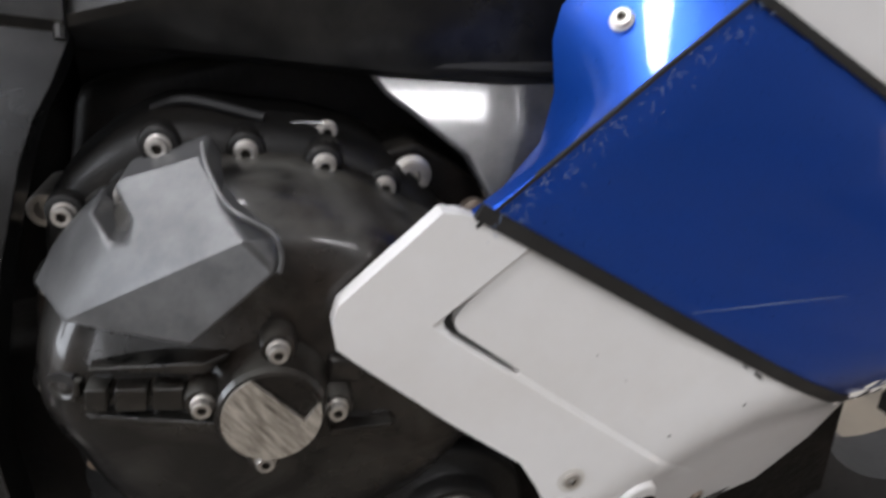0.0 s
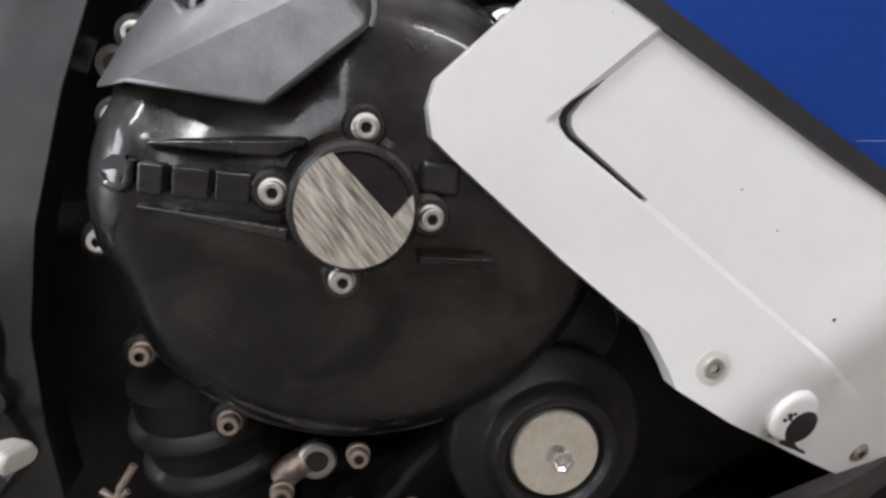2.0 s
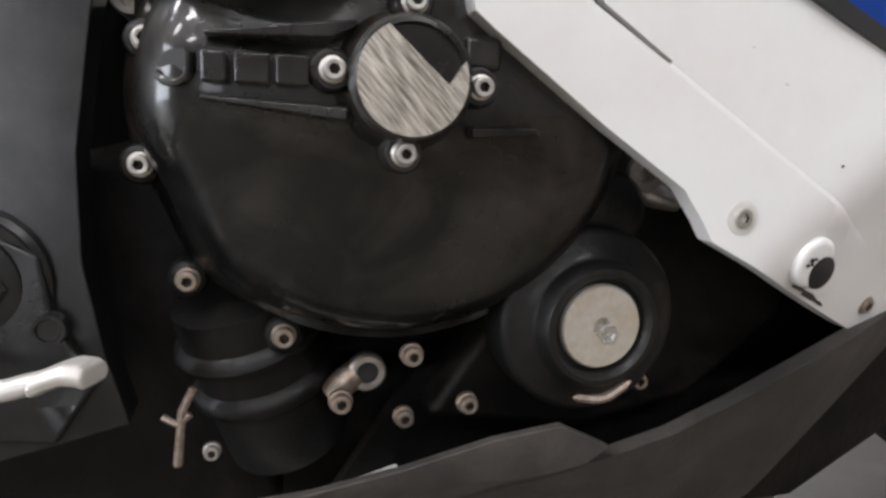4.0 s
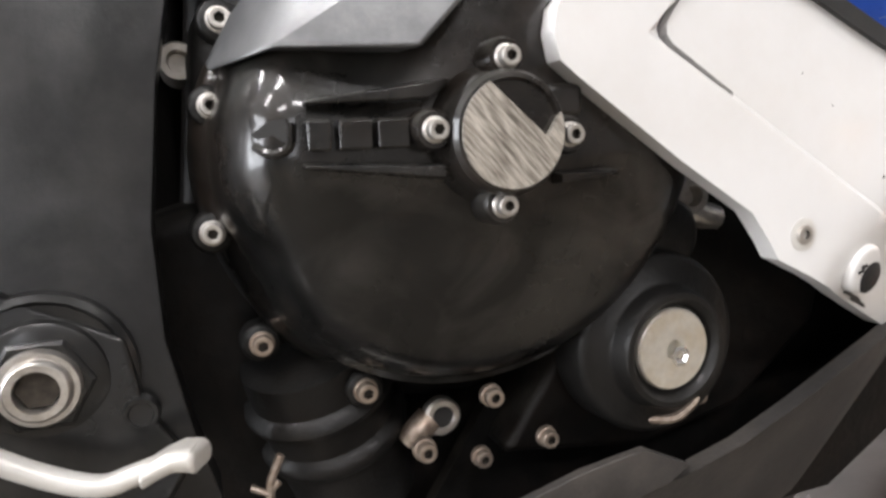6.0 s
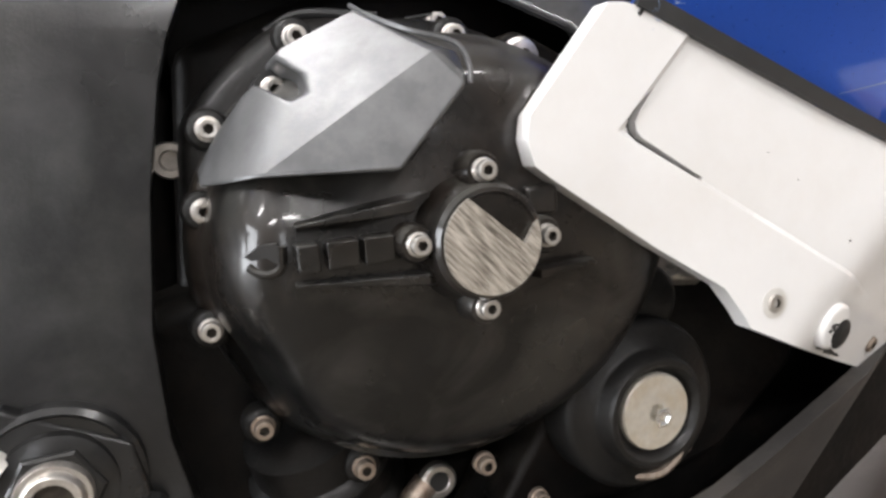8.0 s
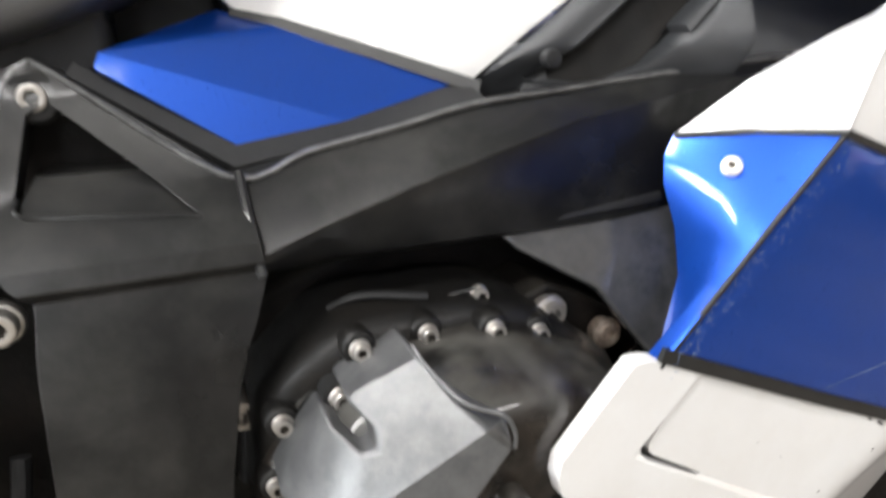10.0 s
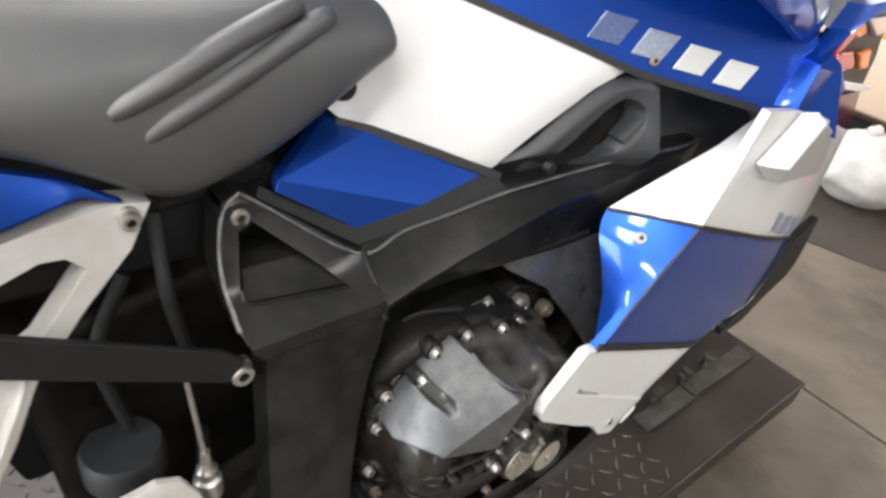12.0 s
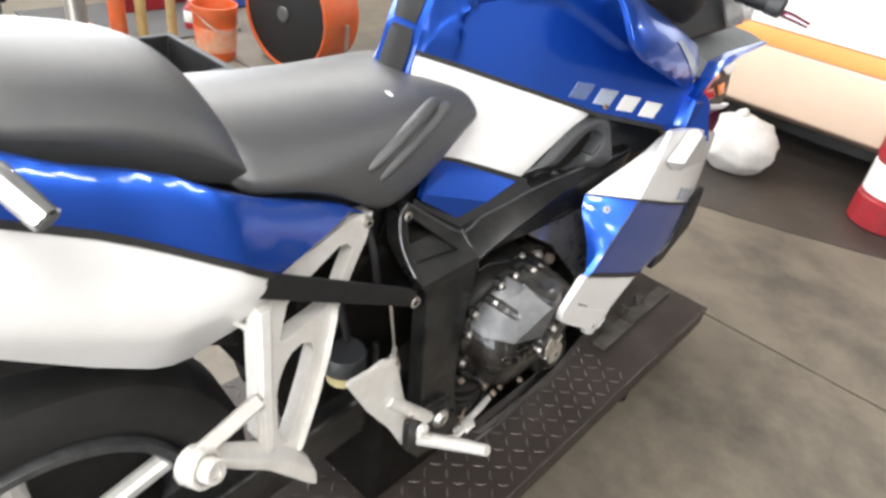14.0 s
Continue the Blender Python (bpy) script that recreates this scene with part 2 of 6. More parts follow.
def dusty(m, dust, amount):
    """Patchy workshop dust, with light from above painted in: upward faces turn paler."""
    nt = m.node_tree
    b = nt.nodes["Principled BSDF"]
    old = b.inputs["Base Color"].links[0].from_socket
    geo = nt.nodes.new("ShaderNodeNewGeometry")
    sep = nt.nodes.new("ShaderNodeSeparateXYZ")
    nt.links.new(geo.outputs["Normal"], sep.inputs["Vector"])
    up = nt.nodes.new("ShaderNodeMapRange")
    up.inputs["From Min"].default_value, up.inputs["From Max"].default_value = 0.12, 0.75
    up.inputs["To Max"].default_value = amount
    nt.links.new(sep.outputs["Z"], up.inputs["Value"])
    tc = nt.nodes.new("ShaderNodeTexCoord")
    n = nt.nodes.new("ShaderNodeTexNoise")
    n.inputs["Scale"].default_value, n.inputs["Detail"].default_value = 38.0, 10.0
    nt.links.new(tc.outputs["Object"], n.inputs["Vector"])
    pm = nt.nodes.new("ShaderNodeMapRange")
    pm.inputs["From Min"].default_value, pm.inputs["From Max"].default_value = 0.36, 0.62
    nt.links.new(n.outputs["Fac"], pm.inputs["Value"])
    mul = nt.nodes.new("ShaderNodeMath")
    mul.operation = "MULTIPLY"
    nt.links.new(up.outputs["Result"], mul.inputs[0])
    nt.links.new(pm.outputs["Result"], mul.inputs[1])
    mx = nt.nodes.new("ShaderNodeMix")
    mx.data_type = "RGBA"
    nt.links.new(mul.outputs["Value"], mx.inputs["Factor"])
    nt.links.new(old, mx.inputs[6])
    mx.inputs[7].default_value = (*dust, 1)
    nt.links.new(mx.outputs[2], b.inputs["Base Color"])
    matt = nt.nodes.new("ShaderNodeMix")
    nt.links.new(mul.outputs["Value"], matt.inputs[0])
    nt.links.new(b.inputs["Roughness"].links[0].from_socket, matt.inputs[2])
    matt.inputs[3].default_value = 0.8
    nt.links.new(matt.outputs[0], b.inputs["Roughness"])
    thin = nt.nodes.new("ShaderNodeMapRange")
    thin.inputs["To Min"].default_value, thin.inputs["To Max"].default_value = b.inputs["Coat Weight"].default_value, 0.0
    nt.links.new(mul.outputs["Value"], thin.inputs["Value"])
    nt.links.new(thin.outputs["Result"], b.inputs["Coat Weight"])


def blotchy(m, low, high, size):
    """Oily and wiped patches that shine differently."""
    nt = m.node_tree
    b = nt.nodes["Principled BSDF"]
    tc = nt.nodes.new("ShaderNodeTexCoord")
    n = nt.nodes.new("ShaderNodeTexNoise")
    n.inputs["Scale"].default_value, n.inputs["Detail"].default_value, n.inputs["Distortion"].default_value = size, 7.0, 0.6
    nt.links.new(tc.outputs["Object"], n.inputs["Vector"])
    mr = nt.nodes.new("ShaderNodeMapRange")
    mr.inputs["From Min"].default_value, mr.inputs["From Max"].default_value = 0.42, 0.60
    mr.inputs["To Min"].default_value, mr.inputs["To Max"].default_value = low, high
    nt.links.new(n.outputs["Fac"], mr.inputs["Value"])
    nt.links.new(mr.outputs["Result"], b.inputs["Specular IOR Level"])


blotchy(ENGINE, 0.12, 0.55, 17.0)
blotchy(SPAR, 0.17, 0.36, 13.0)
# the pale tone on upward faces also stands in for light from above
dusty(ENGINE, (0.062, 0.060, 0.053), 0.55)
dusty(ENGINE_DEEP, (0.03, 0.027, 0.022), 0.4)

# ---- mesh helpers ----


def from_data(verts, faces):
    bm = bmesh.new()
    vs = [bm.verts.new(v) for v in verts]
    for f in faces:
        try:
            bm.faces.new([vs[k] for k in f])
        except ValueError:
            pass
    bmesh.ops.recalc_face_normals(bm, faces=bm.faces)
    return bm


def part(name, bm, material, parent=None, label="", bevel=0.0, angle=32, segs=2):
    me = bpy.data.meshes.new(name)
    for f in bm.faces:
        f.smooth = True
    bm.to_mesh(me)
    bm.free()
    me.set_sharp_from_angle(angle=radians(angle))
    me.materials.append(material)
    ob = new(name, me)
    if parent is not None:
        ob.parent = parent
        ob.matrix_parent_inverse = Matrix.Translation(parent.location).inverted()
    if bevel > 0:
        md = ob.modifiers.new("bevel", "BEVEL")
        md.width, md.segments, md.limit_method, md.angle_limit = bevel, segs, "ANGLE", radians(40)
        md.harden_normals = True
    if label:
        tagged(ob, label)
    return ob


def thing(name, label, category, at=(0, 0, 0), group="", kind=""):
    ob = new(name)
    ob.location = at
    return tagged(ob, label, category, group, kind)


def join(*bms):
    out = bmesh.new()
    for b in bms:
        me = bpy.data.meshes.new("tmp")
        b.to_mesh(me)
        out.from_mesh(me)
        bpy.data.meshes.remove(me)
        b.free()
    return out


def box(x0, x1, y0, y1, z0, z1):
    v = [(x, y, z) for x in (x0, x1) for y in (y0, y1) for z in (z0, z1)]
    return from_data(v, [(0, 1, 3, 2), (4, 6, 7, 5), (0, 4, 5, 1), (2, 3, 7, 6), (0, 2, 6, 4), (1, 5, 7, 3)])


def moved(bm, m):
    bmesh.ops.transform(bm, matrix=m, verts=bm.verts)
    return bm


def mirrored(bm, yc):
    for v in bm.verts:
        v.co.y = 2 * yc - v.co.y
    bmesh.ops.reverse_faces(bm, faces=bm.faces)
    return bm


def loft(rings, caps=True, closed=True):
    n = len(rings[0])
    verts = [p for r in rings for p in r]
    faces = []
    for a in range(len(rings) - 1):
        for k in range(n if closed else n - 1):
            q = (k + 1) % n
            faces.append((a * n + k, a * n + q, (a + 1) * n + q, (a + 1) * n + k))
    if caps and closed:
        faces.append(tuple(range(n)))
        faces.append(tuple(range((len(rings) - 1) * n, len(rings) * n)))
    return from_data(verts, faces)


def lathe(profile, at=(0, 0, 0), axis=(0, -1, 0), seg=24):
    """Turns a profile of (radius, height) about an axis."""
    rings = []
    for r, h in profile:
        rings.append([(max(r, 1e-5) * math.cos(2 * math.pi * k / seg), max(r, 1e-5) * math.sin(2 * math.pi * k / seg), h) for k in range(seg)])
    bm = loft(rings)
    q = Vector((0, 0, 1)).rotation_difference(Vector(axis)).to_matrix().to_4x4()
    return moved(bm, Matrix.Translation(at) @ q)


def tube(path, r, seg=12, taper=None):
    pts = [Vector(p) for p in path]
    rings = []
    side = None
    for k, p in enumerate(pts):
        d = (pts[min(k + 1, len(pts) - 1)] - pts[max(k - 1, 0)]).normalized()
        if side is None:
            side = d.orthogonal().normalized()
        side = (side - d * side.dot(d)).normalized()
        up = d.cross(side)
        rk = r if taper is None else r * taper[k]
        rings.append([p + rk * (math.cos(2 * math.pi * j / seg) * side + math.sin(2 * math.pi * j / seg) * up) for j in range(seg)])
    return loft(rings)


def smooth_path(pts, n=6):
    """A Catmull-Rom curve through the points."""
    p = [Vector(q) for q in pts]
    p = [2 * p[0] - p[1]] + p + [2 * p[-1] - p[-2]]
    out = []
    for k in range(1, len(p) - 2):
        for j in range(n):
            t = j / n
            out.append(0.5 * (2 * p[k] + (p[k + 1] - p[k - 1]) * t + (2 * p[k - 1] - 5 * p[k] + 4 * p[k + 1] - p[k + 2]) * t * t + (3 * p[k] - p[k - 1] - 3 * p[k + 1] + p[k + 2]) * t ** 3))
    return out + [p[-2]]


def inside(x, z, poly):
    hit = False
    for k in range(len(poly)):
        (x0, z0), (x1, z1) = poly[k - 1], poly[k]
        if (z0 > z) != (z1 > z) and x < (x1 - x0) * (z - z0) / (z1 - z0) + x0:
            hit = not hit
    return hit


def sheet(outline, yfun, th, step=0.02, holes=(), lip=0.0, zcuts=(), lines=()):
    """A panel: an outline in side view, laid on the surface y = yfun(x, z), with thickness inward. lip: rounds the rim inward."""
    bm = bmesh.new()
    bm.faces.new([bm.verts.new((x, 0, z)) for x, z in outline])

    def cut(co, no):
        bmesh.ops.bisect_plane(bm, geom=bm.verts[:] + bm.edges[:] + bm.faces[:], plane_co=co, plane_no=no, dist=1e-6)

    xs, zs = [p[0] for p in outline], [p[1] for p in outline]
    if step:
        for k in range(1, int((max(xs) - min(xs)) / step) + 1):
            cut((min(xs) + k * step, 0, 0), (1, 0, 0))
        for k in range(1, int((max(zs) - min(zs)) / step) + 1):
            cut((0, 0, min(zs) + k * step), (0, 0, 1))
    for z in zcuts:
        cut((0, 0, z), (0, 0, 1))
    for (x0, z0), (x1, z1) in lines:
        cut((x0, 0, z0), (z1 - z0, 0, x0 - x1))
    for h in holes:
        for k in range(len(h)):
            (x0, z0), (x1, z1) = h[k - 1], h[k]
            cut((x0, 0, z0), (z1 - z0, 0, x0 - x1))
        gone = [f for f in bm.faces if inside(f.calc_center_median().x, f.calc_center_median().z, h)]
        bmesh.ops.delete(bm, geom=gone, context="FACES")
    bmesh.ops.remove_doubles(bm, verts=bm.verts, dist=2e-5)
    bm.verts.index_update()
    front = [v.co.copy() for v in bm.verts]
    rim = {v.index for v in bm.verts if any(len(e.link_faces) == 1 for e in v.link_edges)}
    faces = [[v.index for v in f.verts] for f in bm.faces]
    edges = [[v.index for v in e.verts] for e in bm.edges if len(e.link_faces) == 1]
    bm.free()
    n = len(front)
    verts = [(v.x, yfun(v.x, v.z) + (lip if k in rim else 0), v.z) for k, v in enumerate(front)]
    verts += [(x, y + th, z) for x, y, z in verts]
    allf = faces + [[i + n for i in f] for f in faces] + [[a, b, b + n, a + n] for a, b in edges]
    return from_data(verts, allf)


def line_strip(pts, w, yfun, th=0.002):
    """A narrow raised band along a line in side view."""
    rings = []
    for k, (x, z) in enumerate(pts):
        a, b = pts[max(k - 1, 0)], pts[min(k + 1, len(pts) - 1)]
        d = Vector((b[0] - a[0], b[1] - a[1])).normalized()
        nx, nz = -d.y * w / 2, d.x * w / 2
        ring = []
        for s, depth in ((1, -th), (-1, -th), (-1, 0.002), (1, 0.002)):
            px, pz = x + s * nx, z + s * nz
            ring.append((px, yfun(px, pz) + depth, pz))
        rings.append(ring)
    return loft(rings)


def dense(pts, n=6):
    return [(a[0] + (b[0] - a[0]) * k / n, a[1] + (b[1] - a[1]) * k / n) for a, b in zip(pts, pts[1:]) for k in range(n)] + [pts[-1]]


# ---- bolts ----
BOLT_MESH = {}


def bolt_bm(r, h):
    """A flanged socket screw: washer face, knurled head with a rounded rim and a deep hexagon socket."""
    seg = 24
    rings = [[(a * r * math.cos(2 * math.pi * k / seg), a * r * math.sin(2 * math.pi * k / seg), b * h) for k in range(seg)]
             for a, b in ((1.0, -0.3), (1.0, 0.16), (0.96, 0.22), (0.83, 0.26), (0.82, 0.92), (0.76, 1.04), (0.66, 1.08), (0.54, 1.06))]
    for b in (1.04, 0.38):
        hexa = []
        for k in range(seg):
            a = 2 * math.pi * k / seg
            rad = 0.43 * math.cos(math.pi / 6) / math.cos((a % (math.pi / 3)) - math.pi / 6)
            hexa.append((rad * r * math.cos(a), rad * r * math.sin(a), b * h))
        rings.append(hexa)
    return loft(rings), seg


def bolt(parent, at, r=0.0072, material=None, axis=(0, -1, 0), name="bolt", h=None):
    material = material or ALU
    key = (round(r, 4), material.name, h)
    if key not in BOLT_MESH:
        bm, seg = bolt_bm(r, h or r)
        ob = part(name, bm, material, parent)
        ob.data.materials.append(SOCKET)
        # socket faces take a darker material than the head
        for f in ob.data.polygons:
            c = f.center
            if (c.x * c.x + c.y * c.y) ** 0.5 < 0.44 * r and c.z < 0.9 * (h or r) and c.z > 0:
                f.material_index = 1
        BOLT_MESH[key] = ob.data
    else:
        ob = new(name, BOLT_MESH[key])
        ob.parent = parent
        ob.matrix_parent_inverse = Matrix.Translation(parent.location).inverted()
    ob.matrix_basis = Matrix.Translation(at) @ Vector((0, 0, 1)).rotation_difference(Vector(axis)).to_matrix().to_4x4() @ Matrix.Rotation(at[0] * 900.0, 4, "Z")
    return ob


# ---- the workshop ----
JOINT = 1.275
floor = part("floor", join(box(-5, JOINT - 0.005, -5, NORTH, -0.1, 0), box(JOINT + 0.005, 8, -5, NORTH, -0.1, 0), box(-5, 8, -5, NORTH, -0.12, -0.015)), CONCRETE)
tagged(floor, "tan-grey stained concrete workshop floor with a joint", "floor", kind="structure")
tagged(part("wall_north", join(box(-5, -4.0, NORTH, NORTH + 0.15, 0, CEIL), box(3.0, 8, NORTH, NORTH + 0.15, 0, CEIL), box(-4.0, 3.0, NORTH, NORTH + 0.15, 0, 0.95), box(-4.0, 3.0, NORTH, NORTH + 0.15, 3.25, CEIL)), WALL), "dark painted workshop wall with a wide window", "wall", kind="structure")
tagged(part("wall_east", join(box(8, 8.15, -5, -1.2, 0, CEIL), box(8, 8.15, 2.4, NORTH, 0, CEIL), box(8, 8.15, -1.2, 2.4, 2.8, CEIL)), WALL), "dark painted workshop wall with an open door", "wall", kind="structure")
tagged(part("wall_south", join(box(-5, -2.4, -5.15, -5, 0, CEIL), box(-1.4, 8, -5.15, -5, 0, CEIL), box(-2.4, -1.4, -5.15, -5, 0, 0.45), box(-2.4, -1.4, -5.15, -5, 2.75, CEIL)), WALL), "dark painted workshop wall with a tall window", "wall", kind="structure")
tagged(part("wall_west", join(box(-5.15, -5, -5, -1.95, 0, CEIL), box(-5.15, -5, 0.75, NORTH, 0, CEIL), box(-5.15, -5, -1.95, 0.75, 2.65, CEIL)), WALL), "dark painted workshop wall with an open door", "wall", kind="structure")
# shadow of the parked car, painted on the floor as a dark strip
shade_rng = random.Random(8)
shade_o = [(2.05 - 0.36 * y + shade_rng.uniform(-0.006, 0.006), y) for y in np.linspace(1.6, -3.0, 40)] + [(4.6, -3.0), (4.6, 1.6)]
tagged(part("floor_shade", from_data([(x, y, 0.003) for x, y in shade_o] + [(x, y, 0.0) for x, y in shade_o], [tuple(range(len(shade_o)))] + [(k, (k + 1) % len(shade_o), (k + 1) % len(shade_o) + len(shade_o), k + len(shade_o)) for k in range(len(shade_o))]), CAR_SHADE), "strip of concrete floor painted dark for the shade beside the car", "floor", kind="structure")
win = thing("window_2", "wide bright window with a white frame", "window", (-0.5, NORTH, 0.95), kind="structure")
for k in range(8):
    part("window_frame", box(-4.0 + k * 0.994, -3.96 + k * 0.994, NORTH + 0.04, NORTH + 0.1, 0.95, 3.25), OFFWHITE, win)
for k in range(7):
    part("pane", box(-3.96 + k * 0.994, -3.006 + k * 0.994, NORTH + 0.069, NORTH + 0.075, 0.96, 3.24), CLEAR_LENS, win)
win = thing("window_1", "tall bright window with a white frame", "window", (-1.9, -5.0, 0.45), kind="structure")
for wx in (-2.38, -1.92, -1.46):
    part("window_frame", box(wx, wx + 0.04, -5.1, -5.04, 0.45, 2.75), OFFWHITE, win)
part("pane", box(-2.36, -1.44, -5.075, -5.069, 0.46, 2.74), CLEAR_LENS, win)
tagged(part("pavement", box(8.15, 12, -6, 7, -0.1, -0.005), CONCRETE), "grey concrete pavement outside the open door", "pavement", kind="structure")
tagged(part("pavement", box(-9, -5.15, -6, 5, -0.1, -0.005), CONCRETE), "grey concrete pavement outside the open door", "pavement", kind="structure")
tagged(part("ceiling", box(-5, 8, -5, NORTH, CEIL, CEIL + 0.1), CEILING), "white workshop ceiling", "ceiling", kind="structure")


def ceiling_light(x, y):
    t = thing("ceiling_light", "white fluorescent ceiling light with two tubes", "light", (x, y, CEIL), "ceiling lights")
    part("housing", box(x - 0.65, x + 0.65, y - 0.16, y + 0.16, CEIL - 0.07, CEIL), OFFWHITE, t, bevel=0.01)
    for dy in (-0.08, 0.08):
        part("tube", tube([(x - 0.6, y + dy, CEIL - 0.095), (x + 0.6, y + dy, CEIL - 0.095)], 0.016), LAMP_MAT, t)


for lx, ly in LAMPS:
    ceiling_light(lx, ly)

# ---- lift ramp ----
DECK = 0.14
RX0, RX1, RY0, RY1 = -1.35, 1.095, -0.281, 0.37
ramp = thing("lift_ramp", "low brown-black steel lift ramp with diamond plate deck", "ramp", (0, 0.03, 0))
part("deck", box(RX0, RX1, RY0, RY1, DECK - 0.006, DECK), PLATE, ramp)
for y0, y1 in ((RY0 - 0.004, RY0 + 0.03), (RY1 - 0.03, RY1 + 0.004)):
    part("side_rail", box(RX0, RX1, y0, y1, DECK - 0.062, DECK - 0.004), PLATE, ramp, bevel=0.003)
part("end_rail", box(RX1 - 0.004, RX1 + 0.004, RY0, RY1, DECK - 0.062, DECK - 0.002), PLATE, ramp)
part("edge_bead", tube([(RX0, RY0 - 0.003, DECK - 0.002), (RX1, RY0 - 0.003, DECK - 0.002)], 0.004, 8), LUG, ramp, "worn bare steel edge")
guide = part("wheel_guide", join(box(0.655, 0.815, -0.177, -0.136, DECK, DECK + 0.010), box(0.822, 1.058, -0.172, -0.131, DECK, DECK + 0.010)), GUIDE, ramp, "worn grey steel guide strip", bevel=0.002)
for x, a in ((0.735, 0.3), (0.845, -0.2), (0.93, 0.4)):
    stop = join(box(-0.018, 0.018, -0.007, 0.007, 0, 0.016), box(-0.006, 0.006, -0.012, 0.012, 0.0, 0.026))
    stop.transform(Matrix.Translation((x, -0.128, DECK + 0.008)) @ Matrix.Rotation(a, 4, "Z"))
    part("guide_stop", stop, GUIDE, guide, bevel=0.002)
for x in (0.69, -0.9):
    for y in (-0.24, 0.33):
        part("foot", join(lathe([(0.03, 0), (0.03, 0.05), (0.012, 0.055), (0.012, 0.085)], (x, y, 0), (0, 0, 1), 16), box(x - 0.03, x + 0.03, y - 0.02, y + 0.02, 0.045, 0.08)), PLASTIC, ramp)


def lug_bm():
    L, W, H = 0.0148, 0.0042, 0.0022
    return from_data([(-L, 0, 0), (0, -W, 0), (L, 0, 0), (0, W, 0), (-L * 0.55, 0, H), (0, -W * 0.35, H), (L * 0.55, 0, H), (0, W * 0.35, H)],
                     [(0, 1, 5, 4), (1, 2, 6, 5), (2, 3, 7, 6), (3, 0, 4, 7), (4, 5, 6, 7), (0, 3, 2, 1)])


tmpl = lug_bm()
tv = [v.co.copy() for v in tmpl.verts]
tf = [[v.index for v in f.verts] for f in tmpl.faces]
tmpl.free()
lug_me = bpy.data.meshes.new("lug")
lug_me.from_pydata(tv, [], tf)
lug_me.materials.append(LUG)
verts, faces = [], []
PITCH = 0.034
for i in range(int((RX1 - RX0) / PITCH)):
    for j in range(int((RY1 - RY0) / PITCH)):
        x, y = RX0 + 0.02 + i * PITCH, RY0 + 0.022 + j * PITCH
        if x > 0.70 + 0.09 * math.sin(9.0 * y) or (x > 0.63 and y > -0.19):
            continue
        a = radians(45 if (i + j) % 2 else -45)
        if x > 0.02 and y < -0.04:
            lug = new("lug", lug_me)
            lug.parent = ramp
            lug.matrix_parent_inverse = Matrix.Translation(ramp.location).inverted()
            lug.matrix_basis = Matrix.Translation((x, y, DECK)) @ Matrix.Rotation(a, 4, "Z")
            continue
        base = len(verts)
        verts += [(x + v.x * math.cos(a) - v.y * math.sin(a), y + v.x * math.sin(a) + v.y * math.cos(a), DECK + v.z) for v in tv]
        faces += [[k + base for k in f] for f in tf]
me = bpy.data.meshes.new("lug_pattern")
me.from_pydata(verts, [], faces)
me.materials.append(LUG)
lug_ob = new("lug_pattern", me)
lug_ob.parent = ramp
lug_ob.matrix_parent_inverse = Matrix.Translation((0, -0.03, 0))
tagged(lug_ob, kind="stuff")

# ---- motorcycle ----
YC = 0.03
bike = thing("motorcycle", "blue, white and black sports touring motorcycle with scraped fairing", "motorcycle", (0, YC, DECK))


def y_spar(x, z):
    return float(np.interp(z, [0.40, 0.45, 0.6, 0.70, 0.738, 0.744, 0.755, 0.770, 0.787, 0.835, 0.9], [-0.217, -0.215, -0.20, -0.188, -0.179, -0.184, -0.181, -0.163, -0.143, -0.118, -0.10]))


def y_tank(x, z):
    return -0.393 - 0.426 * x + 0.36 * z


def y_fair(x, z):
    """The outer skin of the fairing; below a slanting line it turns in towards the front wheel."""
    s = max(0.0, 0.586 * x - 0.81 * z + 0.262)
    return -0.285 + 0.55 * max(0.0, x - 0.42) ** 2 + 0.41 * s * min(1.0, s / 0.03) ** 0.5 * max(0.0, min(1.0, (0.605 - z) / 0.055))


def y_brk(x, z):
    return -0.113 + 0.245 * (x + 0.221) + 0.33 * (z - 0.858)


# engine mass behind the covers
part("engine_block", loft([[(x, y, z) for x, z in ((-0.06, 0.36), (0.12, 0.33), (0.40, 0.40), (0.46, 0.60), (0.40, 0.735), (0.05, 0.735), (-0.05, 0.70), (-0.07, 0.52))] for y in (-0.118, 0.24)]), ENGINE_DEEP, bike, bevel=0.012)
part("lower_cradle", loft([[(x, y, z) for x, z in ((-0.20, 0.24), (0.02, 0.24), (0.03, 0.46), (-0.05, 0.56), (-0.20, 0.52))] for y in (-0.155, 0.20)]), ENGINE_DEEP, bike, bevel=0.015)
part("sump", loft([[(x, y, z) for x, z in ((-0.02, 0.27), (0.25, 0.27), (0.36, 0.40), (-0.05, 0.42))] for y in (-0.15, 0.20)]), ENGINE_DEEP, bike, bevel=0.02)
part("gearbox", loft([[(x, y, z) for x, z in ((-0.30, 0.46), (-0.05, 0.40), (-0.05, 0.72), (-0.16, 0.78), (-0.32, 0.76))] for y in (-0.10, 0.16)]), ENGINE_DEEP, bike, bevel=0.02)
part("airbox", loft([[(x, y, z) for x, z in ((-0.15, 0.68), (0.46, 0.68), (0.46, 0.86), (0.1, 0.82), (-0.12, 0.86))] for y in (-0.085, 0.145)]), PLASTIC, bike, bevel=0.015)

